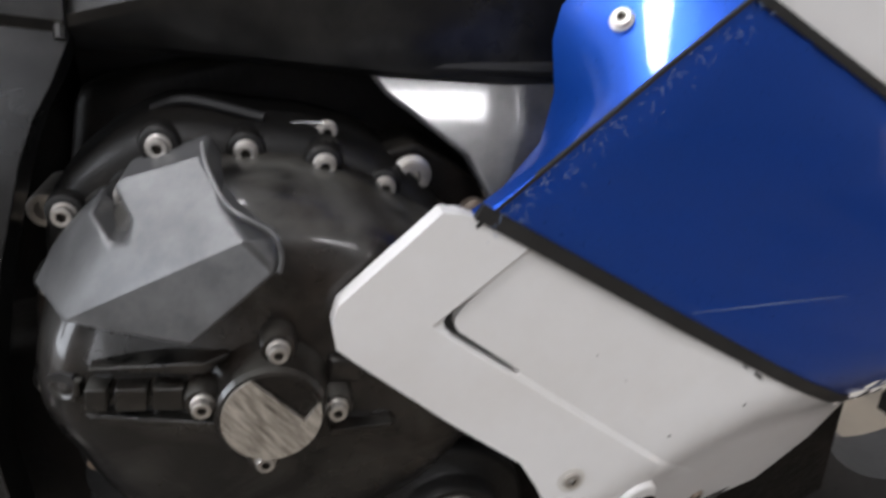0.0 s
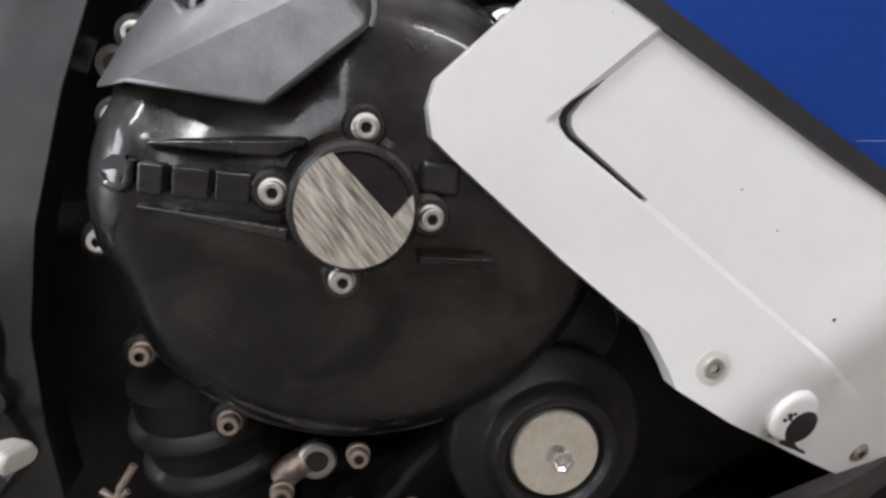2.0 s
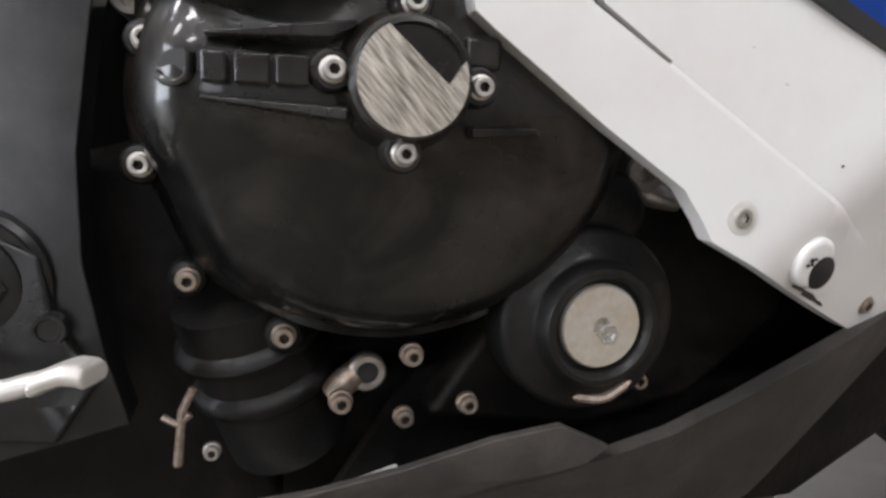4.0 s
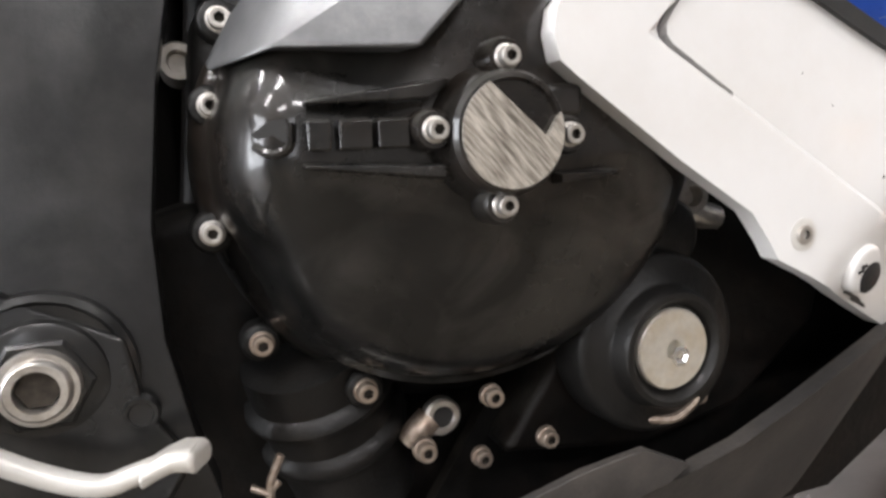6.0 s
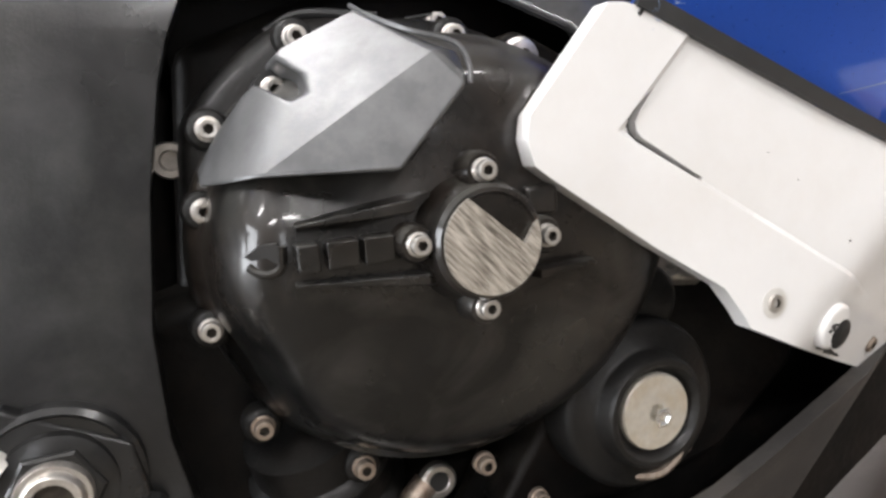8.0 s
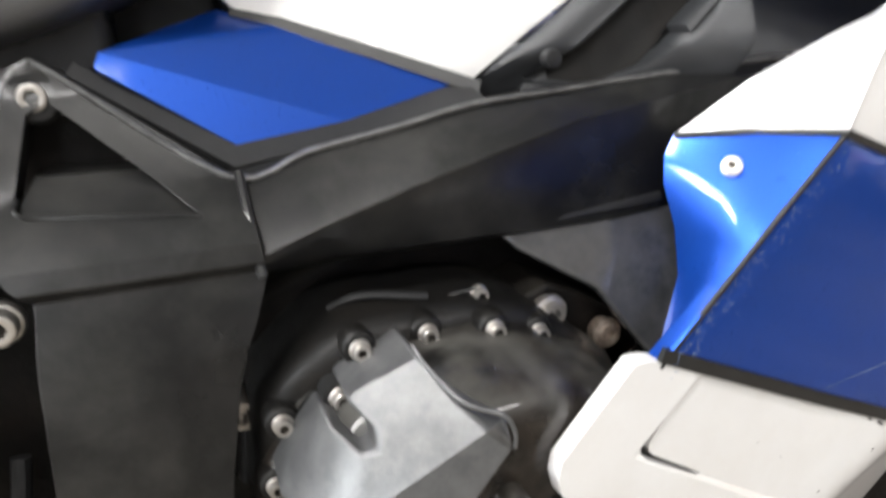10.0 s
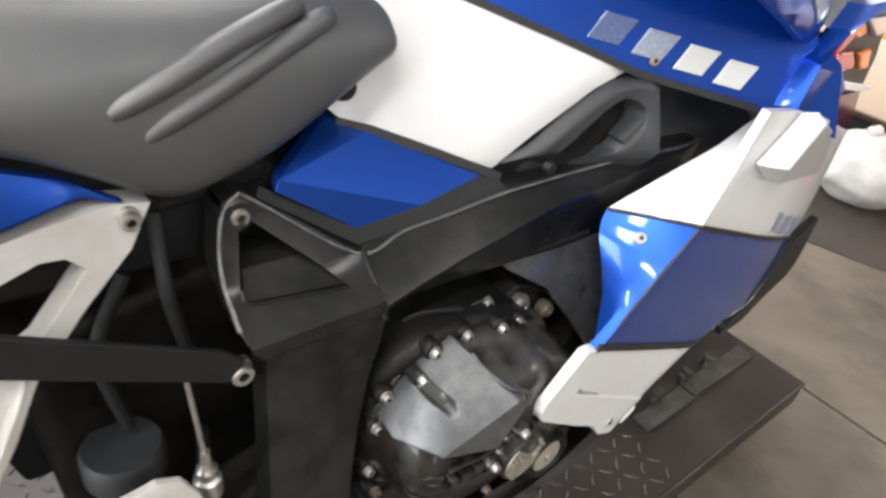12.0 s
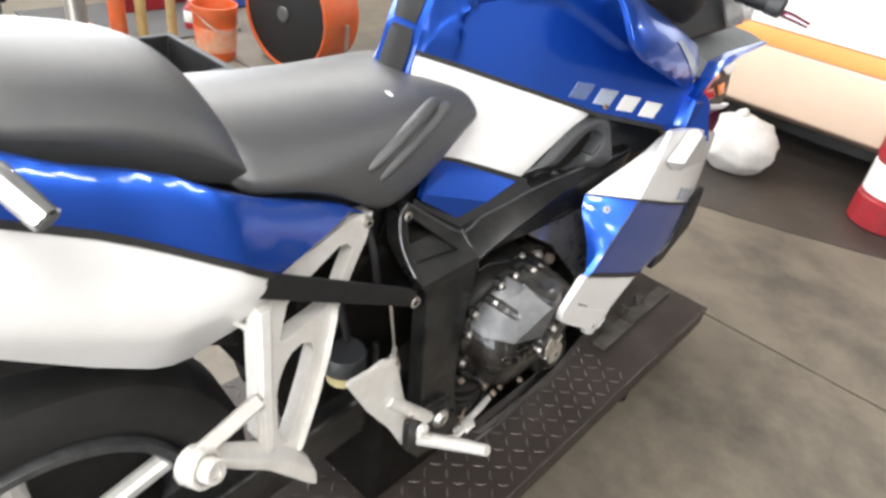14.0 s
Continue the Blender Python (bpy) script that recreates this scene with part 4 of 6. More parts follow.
for side in (1, -1):
    f = (lambda b: b) if side == 1 else (lambda b: mirrored(b, YC))
    pan = part("lower_panel", f(sheet(white_low, y_low, 0.012, 0.012, [SLOT] if side == 1 else [], lines=[STEP_LOW, shifted(STEP_LOW, 0.0030), STEP_UP, shifted(STEP_UP, -0.0032)])), WHITE, bike, "white lower fairing panel with scuffs", bevel=0.0055, segs=3)
    if side == 1:
        part("slot_floor", sheet([(0.143, 0.636), (0.150, 0.620), (0.195, 0.595), (0.20, 0.605), (0.172, 0.657), (0.16, 0.655)], lambda x, z: -0.2765, 0.002, 0), BLACK_TRIM, pan)
        part("bolt_seat", lathe([(0.0088, 0), (0.0088, 0.0008), (0.0075, 0.0010), (0, 0.0006)], (0.241, -0.2845, 0.529), seg=24), BRACKET, pan)
        bolt(pan, (0.241, -0.2838, 0.529), 0.0062, ALU, h=0.003)
        bolt(pan, (0.3755, y_low(0.3755, 0.468) + 0.0005, 0.468), 0.0066, STEEL_OLD, axis=(0.22, -0.9, -0.31), h=0.0025)
        for sx, sz, L, ang, w in ((0.290, 0.4905, 0.018, -22, 0.0016), (0.302, 0.4850, 0.022, -25, 0.0022), (0.318, 0.4775, 0.012, -26, 0.0012), (0.345, 0.601, 0.010, -38, 0.0012), (0.335, 0.606, 0.006, -35, 0.0008), (0.300, 0.556, 0.002, 0, 0.0010), (0.345, 0.577, 0.003, 60, 0.0007), (0.238, 0.612, 0.0012, 10, 0.0004), (0.26, 0.596, 0.0015, -50, 0.0004)):
            d = Vector((math.cos(radians(ang)), 0, math.sin(radians(ang))))
            q = Vector((-d.z, 0, d.x)) * w
            p = Vector((sx, 0, sz))
            pts = [p + q * 0.4, p - q, p + d * L * 0.6 - q * 0.7, p + d * L, p + d * L * 0.5 + q]
            part("scuff", from_data([(v.x, y_low(v.x, v.z) - 0.0005, v.z) for v in pts], [(0, 1, 2, 3, 4)]), BLACK_TRIM, pan)
        part("plug_ring", lathe([(0.0150, -0.004), (0.0146, 0.0006), (0.0130, 0.0018), (0.0108, 0.0021), (0, 0.0021)], (0.2956, y_low(0.295, 0.5045) - 0.0034, 0.5037), (0.16, -0.95, -0.22), 28), WHITE, pan, "chipped white paint round a plug", angle=60)
        part("plug_core", lathe([(0.0098, -0.002), (0.0098, 0.0026), (0.0088, 0.0032), (0, 0.0032)], (0.3012, y_low(0.3005, 0.4995) - 0.0044, 0.4985), (0.16, -0.95, -0.22), 24), PLASTIC, pan)
        for cx, cz, cr in ((0.2900, 0.5058, 0.0016), (0.2880, 0.5030, 0.0012), (0.2920, 0.5002, 0.0019), (0.2932, 0.5064, 0.0010), (0.2915, 0.5034, 0.0012)):
            part("chip", lathe([(cr, 0.0), (cr * 0.7, 0.0005), (0, 0.0006)], (cx, y_low(cx, cz) - 0.0056, cz), seg=7), PLASTIC, pan)
    mid = LOW + [(0.475, 0.580), (0.515, 0.605), (0.555, 0.650), (0.580, 0.685), (0.42, 0.745)] + CREASE[3:0:-1]
    part("middle_panel", f(sheet(mid, y_fair, 0.01, 0.014, lip=0.0015)), BLUE, bike, "dark blue fairing panel with scraped edge", bevel=0.0025)
    top = CREASE[3:] + [(0.38, 0.912), (0.46, 0.892), (0.56, 0.858), (0.648, 0.830), (0.655, 0.700), (0.580, 0.688), (0.42, 0.748)]
    part("upper_panel", f(sheet(top, y_fair, 0.01, 0.03, lip=0.0015)), WHITE, bike, "white upper fairing panel", bevel=0.0025)
    # rear-facing facets of the fairing, from the crease to the inner edge
    EDGE = [(0.158, -0.278, 0.686), (0.198, -0.245, 0.718), (0.209, -0.226, 0.742), (0.207, -0.215, 0.768), (0.211, -0.209, 0.785), (0.219, -0.206, 0.796)]
    cr = [(0.158, 0.686), (0.193, 0.722), (0.213, 0.743), (0.235, 0.766), (0.262, 0.793), (0.272, 0.803)]
    blue_facet = part("rear_facet", f(loft([[(x, -0.285, z), (0.5 * (x + e[0]) - 0.002, 0.5 * (-0.285 + e[1]) - 0.004, 0.5 * (z + e[2]) + 0.002), e, (e[0] + 0.03, e[1] + 0.012, e[2] - 0.015)] for (x, z), e in zip(cr, EDGE)], caps=False, closed=False)), BLUE, bike, "bright blue rear edge of the fairing", angle=25)
    EDGE2 = [(0.219, -0.206, 0.796), (0.258, -0.226, 0.830), (0.300, -0.238, 0.853), (0.331, -0.243, 0.866), (0.364, -0.247, 0.885), (0.380, -0.256, 0.902)]
    cr2 = [(0.272, 0.803), (0.284, 0.834), (0.297, 0.864), (0.305, 0.882), (0.314, 0.902), (0.322, 0.920)]
    part("rear_facet", f(loft([[(x, -0.285, z), (0.5 * (x + e[0]), 0.5 * (-0.285 + e[1]) - 0.006, 0.5 * (z + e[2]) + 0.004), e, (e[0] + 0.03, e[1] + 0.014, e[2] - 0.025)] for (x, z), e in zip(cr2, EDGE2)], caps=False, closed=False)), WHITE, bike, angle=25)
    part("trim_line", f(tube([(0.219, -0.2075, 0.796), (0.240, -0.243, 0.801), (0.2718, -0.2855, 0.8035)], 0.0022, 8)), BLACK_TRIM, bike)
    if side == 1:
        bolt(blue_facet, (0.2258, -0.2503, 0.7833), 0.0062, ALU, axis=(-0.6, -0.62, 0.5), h=0.003)
    # black lines between the colours
    part("trim_line", f(line_strip(dense([(x, z + 0.004) for x, z in LOW] + [(0.50, 0.556)]), 0.0085, y_fair, 0.0015)), BLACK_TRIM, bike)
    part("trim_line", f(line_strip(dense([(0.272, 0.803), (0.42, 0.7465), (0.582, 0.687)]), 0.005, y_fair, 0.0012)), BLACK_TRIM, bike)
    part("trim_line", f(line_strip(dense(CREASE[:4]), 0.0018, y_fair, 0.0008)), BLACK_TRIM, bike)
    # dark lower lip along the front of the fairing
    lipo = [(0.476, 0.570), (0.482, 0.556), (0.52, 0.545), (0.57, 0.536), (0.615, 0.545), (0.650, 0.590), (0.662, 0.645), (0.658, 0.698), (0.582, 0.684), (0.555, 0.648), (0.515, 0.602), (0.480, 0.580)]
    part("lower_lip", f(sheet(lipo, lambda x, z: -0.284 + 0.22 * max(0.0, x - 0.42) ** 2 + 0.2 * (y_fair(x, z) - y_fair(x, 0.9)), 0.012, 0.03)), PLASTIC, bike, "dark scraped lower fairing lip", bevel=0.003)

# scratches where the paint is scraped along the crease
rnd = random.Random(4)
scr = bmesh.new()
for k in range(110):
    t = rnd.random()
    seg_n = min(int(t * 3), 2)
    u = t * 3 - seg_n
    a, b = CREASE[seg_n], CREASE[seg_n + 1]
    x, z = a[0] + (b[0] - a[0]) * u + abs(rnd.gauss(0, 0.005)), a[1] + (b[1] - a[1]) * u - abs(rnd.gauss(0, 0.005))
    L, ang = rnd.uniform(0.001, 0.0045), radians(rnd.uniform(-80, 30))
    w = rnd.uniform(0.0001, 0.0003)
    d = Vector((math.cos(ang), 0, math.sin(ang)))
    q = Vector((-d.z, 0, d.x)) * w
    p = Vector((x, -0.2868, z))
    scr.faces.new([scr.verts.new(v) for v in (p + q, p - q, p + d * L - q * 0.3, p + d * L + q * 0.3)])
for x0, z0, x1, z1 in ((0.288, 0.640, 0.392, 0.653),):
    d = Vector((x1 - x0, 0, z1 - z0)).normalized()
    q = Vector((-d.z, 0, d.x)) * 0.00035
    a, b = Vector((x0, y_fair(x0, z0) - 0.0006, z0)), Vector((x1, y_fair(x1, z1) - 0.0006, z1))
    part("scratch", from_data([a + q * 0.4, a - q * 0.4, a.lerp(b, 0.5) - q, b - q * 0.3, b + q * 0.3, a.lerp(b, 0.5) + q], [(0, 1, 2, 3, 4, 5)]), SCUFF, bike)
tagged(part("scratches", scr, SCUFF, bike), kind="stuff")
chips = bmesh.new()
for k in range(26):
    u = rnd.random()
    p = Vector((0.44 + 0.10 * u, -0.2855 + 0.004 * u, 0.566 + 0.055 * u + rnd.gauss(0, 0.004)))
    p.y = y_fair(p.x, p.z) - 0.0016
    w, L = rnd.uniform(0.0006, 0.003), rnd.uniform(0.003, 0.016)
    d = Vector((0.85, 0, 0.5 + rnd.uniform(-0.3, 0.3))).normalized()
    q = Vector((-d.z, 0, d.x)) * w
    chips.faces.new([chips.verts.new(v) for v in (p + q, p - q, p + d * L - q * 0.3, p + d * L + q * 0.3)])
tagged(part("scrape", chips, OFFWHITE, bike), kind="stuff")

# nose: blue strip, lamps and cockpit
A_L = [(0.415, -0.240, 0.895), (0.446, -0.240, 0.937), (0.479, -0.240, 0.975), (0.504, -0.238, 1.001), (0.602, -0.228, 1.000), (0.755, -0.215, 0.986), (0.920, -0.200, 0.972)]
A_R = [(0.432, -0.264, 0.898), (0.441, -0.264, 0.946), (0.488, -0.262, 0.976), (0.552, -0.256, 0.990), (0.673, -0.242, 0.988), (0.795, -0.228, 0.979), (0.916, -0.212, 0.970)]
part("nose_panel", loft([[a, tuple(0.5 * (p + q) + (0.0, -0.003, 0.003)[k] for k, (p, q) in enumerate(zip(a, c))), c, (c[0] + 0.01, c[1] + 0.03, c[2])] for a, c in zip(A_L, A_R)], caps=False, closed=False), BLUE, bike, "bright blue nose of the fairing")

part("nose_cheek", sheet([(0.430, 0.889), (0.448, 0.940), (0.517, 0.930), (0.551, 0.902), (0.532, 0.890), (0.509, 0.872)], lambda x, z: -0.262, 0.008, 0), BLUE, bike, "dark blue cheek of the nose", bevel=0.002)
lampset = part("lamp_recess", sheet([(0.498, 0.920), (0.530, 0.962), (0.580, 0.985), (0.667, 0.980), (0.712, 0.9164), (0.7168, 0.873), (0.583, 0.884)], lambda x, z: -0.241 + 0.10 * max(0.0, x - 0.55), 0.01, 0), BLACK_TRIM, bike, "dark lamp recess in the nose")
part("red_lens", sheet([(0.475, 0.927), (0.500, 0.949), (0.540, 0.948), (0.565, 0.926), (0.539, 0.925)], lambda x, z: -0.255, 0.012, 0), RED_LENS, lampset, "red lamp lens", bevel=0.002)
part("red_strip", sheet([(0.487, 0.946), (0.504, 0.978), (0.517, 0.980), (0.528, 0.970), (0.507, 0.953)], lambda x, z: -0.255, 0.010, 0), RED_LENS, lampset, "red lamp strip", bevel=0.002)
part("orange_lens", sheet([(0.524, 0.976), (0.549, 0.978), (0.569, 0.965), (0.547, 0.960)], lambda x, z: -0.25, 0.010, 0), ORANGE_LENS, lampset, "orange indicator lens", bevel=0.002)
part("clear_lens", sheet([(0.582, 0.978), (0.651, 0.976), (0.688, 0.961), (0.636, 0.951)], lambda x, z: -0.24, 0.012, 0), CLEAR_LENS, lampset, "clear lamp lens", bevel=0.003)
part("clear_lens", sheet([(0.548, 0.901), (0.554, 0.911), (0.672, 0.888), (0.626, 0.886)], lambda x, z: -0.255, 0.012, 0), CLEAR_LENS, lampset, "clear lamp lens", bevel=0.002)
part("orange_lens", sheet([(0.598, 0.935), (0.632, 0.938), (0.650, 0.910), (0.622, 0.912)], lambda x, z: -0.243, 0.008, 0), ORANGE_LENS, lampset, "dull orange indicator lens", bevel=0.003)
part("dark_lens", sheet([(0.552, 0.888), (0.639, 0.886), (0.6565, 0.853), (0.639, 0.823), (0.558, 0.8585)], lambda x, z: -0.250, 0.012, 0), MAROON, lampset, "dark red lamp lens", bevel=0.002)
# raised white intake lip on the upper panel
part("intake_lip", from_data([(0.328, -0.2862, 0.864), (0.336, -0.306, 0.866), (0.352, -0.312, 0.864), (0.412, -0.306, 0.902), (0.402, -0.296, 0.910), (0.386, -0.2862, 0.912),
                              (0.520, -0.282, 0.862), (0.545, -0.280, 0.800), (0.420, -0.2855, 0.818), (0.368, -0.286, 0.836)],
                             [(0, 1, 4, 5), (1, 2, 3, 4), (2, 8, 7, 6, 3), (3, 6, 5, 4), (0, 9, 2, 1), (9, 8, 2), (0, 5, 6, 7, 8, 9)]), WHITE, bike, "white raised air scoop of the fairing", bevel=0.0025)
# plain bars of a model badge
for x0, x1, z0 in ((0.455, 0.480, 0.744), (0.488, 0.523, 0.728), (0.532, 0.572, 0.710)):
    part("badge_bar", sheet([(x0, z0), (x1, z0 - 0.010), (x1 + 0.004, z0 + 0.016), (x0 + 0.004, z0 + 0.026)], lambda x, z: y_fair(x, z) - 0.001, 0.002, 0), DECAL_GREY, bike)
# blue inner panel between tank and cockpit
duct = [(0.205, 1.115), (0.198, 1.098), (0.197, 1.080), (0.205, 1.064), (0.232, 1.044), (0.307, 1.012), (0.425, 0.965), (0.445, 0.961), (0.458, 0.968), (0.508, 1.022), (0.434, 1.052), (0.33, 1.096), (0.25, 1.142), (0.215, 1.150)]


def y_duct(x, z):
    return -0.252 + 0.55 * (x - 0.33) ** 2 + 6.0 * max(0.0, z - (1.04 - 0.25 * (x - 0.18))) ** 2


part("inner_panel", sheet(duct, y_duct, 0.012, 0.02, lip=0.004), BLUE, bike, "bright blue panel beside the cockpit", bevel=0.004)
part("duct_slit", sheet([(0.352, 1.057), (0.379, 1.054), (0.458, 0.996), (0.428, 0.986)], lambda x, z: y_duct(x, z) - 0.002, 0.003, 0.02), DECAL_GREY, bike)
part("cockpit", loft([[(x, y, z) for y, z in ((-0.21, 1.03), (-0.17, 1.10), (0.03, 1.12), (0.23, 1.10), (0.27, 1.03), (0.03, 0.98))] for x in (0.36, 0.75)]), PLASTIC, bike, bevel=0.02)
part("cockpit_rim", loft([[a, (a[0] - 0.012, a[1] + 0.030, a[2] + 0.012), (a[0] - 0.035, a[1] + 0.085, a[2] + 0.022), (a[0] - 0.035, a[1] + 0.085, a[2] - 0.03)] for a in A_L[2:]], caps=False, closed=False), COCKPIT, bike, "grey cockpit surround")
part("windscreen", sheet([(0.62, 1.04), (0.74, 1.045), (0.80, 1.10), (0.74, 1.25), (0.60, 1.35), (0.55, 1.20)], lambda x, z: -0.215 + 0.35 * (z - 1.04), 0.004, 0.04), SCREEN, bike, "tinted windscreen edge")
part("instrument_pod", lathe([(0.075, -0.05), (0.085, -0.02), (0.085, 0.02), (0.06, 0.035), (0.0, 0.038)], (0.45, -0.13, 1.13), (-0.3, -0.2, 1), 32), PLASTIC, bike)
bar_a, bar_b = Vector((0.315, -0.20, 1.175)), Vector((0.345, -0.372, 1.150))
grip = part("handlebar_grip", tube([bar_a, bar_a.lerp(bar_b, 0.9)], 0.0150, 18), PLASTIC, bike, "black rubber handlebar grip")
for k in range(5):
    p = bar_a.lerp(bar_b, 0.45 + 0.09 * k)
    part("ridge", tube([p, p + (bar_b - bar_a).normalized() * 0.006], 0.0162, 18), PLASTIC, grip)
part("end_weight", tube([bar_a.lerp(bar_b, 0.88), bar_b, bar_b + (bar_b - bar_a) * 0.02], 0.0165, 18, [1, 1, 0.7]), GREY_PLASTIC, grip)
part("lever_tip", tube([(0.40, -0.30, 1.14), (0.415, -0.375, 1.128), (0.418, -0.40, 1.122)], 0.006, 10, [1, 1, 0.8]), MAROON, bike)
part("clamp", lathe([(0.045, -0.02), (0.045, 0.03), (0.03, 0.035), (0, 0.035)], (0.33, -0.13, 1.15), (0.1, -1, 0.1), 24), PLASTIC, bike)

# ---- tank ----
XS = [-0.060, -0.045, -0.031, -0.015, -0.003, 0.02, 0.05, 0.1, 0.16, 0.22, 0.30, 0.40, 0.50]
ZC = [0.985, 1.027, 1.071, 1.110, 1.145, 1.172, 1.188, 1.198, 1.200, 1.195, 1.175, 1.075, 0.97]
ZR = [0.975, 1.012, 1.045, 1.062, 1.076, 1.086, 1.098, 1.106, 1.115, 1.125, 1.11, 1.02, 0.94]
# the flank is hollowed out below an arched crease
ARCH = [(0.019, 1.012), (0.029, 1.051), (0.036, 1.075), (0.052, 1.091), (0.077, 1.100), (0.120, 1.104), (0.165, 1.107), (0.211, 1.093), (0.264, 1.062), (0.310, 1.029)]
ARCH_X, ARCH_Z = [p[0] for p in ARCH[2:]], [p[1] for p in ARCH[2:]]


def tank_bulge(x, z):
    """How far the shoulder stands out over the hollow flank."""
    rear = float(np.interp(z, [p[1] for p in ARCH[:3]], [p[0] for p in ARCH[:3]])) - x
    above = z - float(np.interp(x, ARCH_X, ARCH_Z))
    d = max(rear, above)
    low = max(0.25, min(1.0, (z - 1.0) / 0.05))
    return 0.013 * max(0.0, min(1.0, (d + 0.003) / 0.007)) * low


DX = np.linspace(XS[0], XS[-1], 70)
DC, DR = np.interp(DX, XS, ZC), np.interp(DX, XS, ZR)
DB = np.interp(DX, [-0.06, 0.09, 0.16, 0.22, 0.255, 0.40, 0.5], [0.905, 0.868, 0.895, 0.925, 0.928, 0.888, 0.862])
rings = []
for x, zc, zr, zb in zip(DX, DC, DR, DB):
    yr = y_tank(x, zr) + 0.006 - tank_bulge(x, zr)
    half = [(YC, zc), (YC - 0.035, zc - 0.002), (0.45 * yr + 0.55 * (YC - 0.035), zc * 0.62 + zr * 0.38 + 0.006), (yr, zr)]
    half += [(y_tank(x, z) + 0.004 - tank_bulge(x, z), z) for z in np.linspace(zr - 0.008, zb, 26)]
    pts = half + [(2 * YC - y, z) for y, z in half[:0:-1]]
    rings.append([(x, y, z) for y, z in pts])
tank = part("tank", loft(rings), BLUE, bike, "dark blue metallic fuel tank cover", angle=45)
# pads of the rubber strip that runs over the tank
for u0, u1 in ((0.0, 0.20), (0.225, 0.43), (0.455, 0.68), (0.705, 1.0)):
    pad = []
    for u in np.linspace(u0, u1, 9):
        k = u * 8
        x, zc = float(np.interp(k, range(9), XS[:9])), float(np.interp(k, range(9), ZC[:9]))
        w = 0.026 - 0.004 * abs(2 * (u - u0) / (u1 - u0) - 1) ** 3
        pad.append([(x - 0.002, YC + t * w, zc + (0.005 if abs(t) < 1 else 0.001)) for t in (-1, -0.9, 0, 0.9, 1)])
    part("tank_pad", loft(pad, caps=False, closed=False), PLASTIC, tank, "dark rubber pad on the tank")
wt = [(-0.042, 1.026), (0.025, 1.004), (0.099, 0.978), (0.18, 0.950), (0.252, 0.924), (0.217, 0.908), (0.154, 0.864), (0.112, 0.831), (0.055, 0.853), (0.0, 0.873), (-0.025, 0.879), (-0.036, 0.889), (-0.036, 0.90), (-0.052, 1.001)]


def y_white(x, z):
    d = (x - 0.112) * (0.093 / 0.17) - (z - 0.831) * (0.14 / 0.17)
    return y_tank(x, z) - 0.003 + 0.45 * max(0.0, d + 0.022)


for side in (1, -1):
    f = (lambda b: b) if side == 1 else (lambda b: mirrored(b, YC))
    part("side_panel", f(sheet(wt, y_white, 0.01, 0.02, lip=0.001)), WHITE, tank, "plain white tank side panel", bevel=0.002)
    part("trim_line", f(line_strip(dense([(-0.042, 1.029), (0.025, 1.007), (0.099, 0.981), (0.18, 0.953), (0.256, 0.925), (0.30, 0.915), (0.39, 0.895)]), 0.007, lambda x, z: y_tank(x, z) - 0.001, 0.003)), BLACK_TRIM, tank)
    part("trim_line", f(line_strip(dense([(-0.03, 0.877), (0.0, 0.870), (0.055, 0.850), (0.112, 0.828)]), 0.008, lambda x, z: y_tank(x, z) - 0.002, 0.003)), BLACK_TRIM, tank)
for k in range(4):
    x0, z0 = 0.213 + 0.045 * k, 0.967 - 0.0125 * k
    part("decal", sheet([(x0 - 0.006, z0 - 0.012), (x0 + 0.024, z0 - 0.018), (x0 + 0.046, z0 + 0.005), (x0 + 0.014, z0 + 0.011)], lambda x, z: y_tank(x, z) + 0.0015, 0.002, 0), (DECAL_FAINT, DECAL_GREY, DECAL_PALE, DECAL_PALE)[k], tank, "pale square decal")
bolt(tank, (0.276, y_tank(0.276, 0.936) + 0.002, 0.936), 0.0055, STEEL_OLD, axis=(-0.37, -0.87, 0.31), h=0.003)
part("rubber_buffer", lathe([(0.012, -0.012), (0.012, 0.004), (0.0095, 0.009), (0.0, 0.010)], (-0.024, -0.068, 0.909), (-0.3, -1, 0.1), 20), PLASTIC, tank, "black rubber buffer")
# blue faceted panel under the tank
B = [(-0.037, -0.061, 0.880), (0.0, -0.081, 0.870), (0.100, -0.139, 0.829), (0.028, -0.135, 0.811), (-0.040, -0.129, 0.801), (-0.111, -0.113, 0.848), (-0.108, -0.111, 0.857)]
Bb = [(x + 0.003, y + 0.014, z) for x, y, z in B]
part("side_cover", from_data(B + Bb, [(6, 0, 1), (6, 1, 2, 3), (6, 3, 4, 5)] + [(k, (k + 1) % 7, 7 + (k + 1) % 7, 7 + k) for k in range(7)]), BLUE, bike, "dark blue faceted side cover", bevel=0.0012, angle=5)
part("seal", loft([[(-0.121, -0.104, 0.852), (-0.040, -0.1275, 0.803), (0.028, -0.1335, 0.813), (0.104, -0.138, 0.832)], [(-0.126, -0.110, 0.846), (-0.043, -0.137, 0.790), (0.028, -0.146, 0.802), (0.112, -0.158, 0.822)], [(-0.128, -0.105, 0.838), (-0.045, -0.130, 0.780), (0.028, -0.138, 0.792), (0.112, -0.150, 0.812)]], caps=False, closed=False), PLASTIC, bike, "black rubber seal")
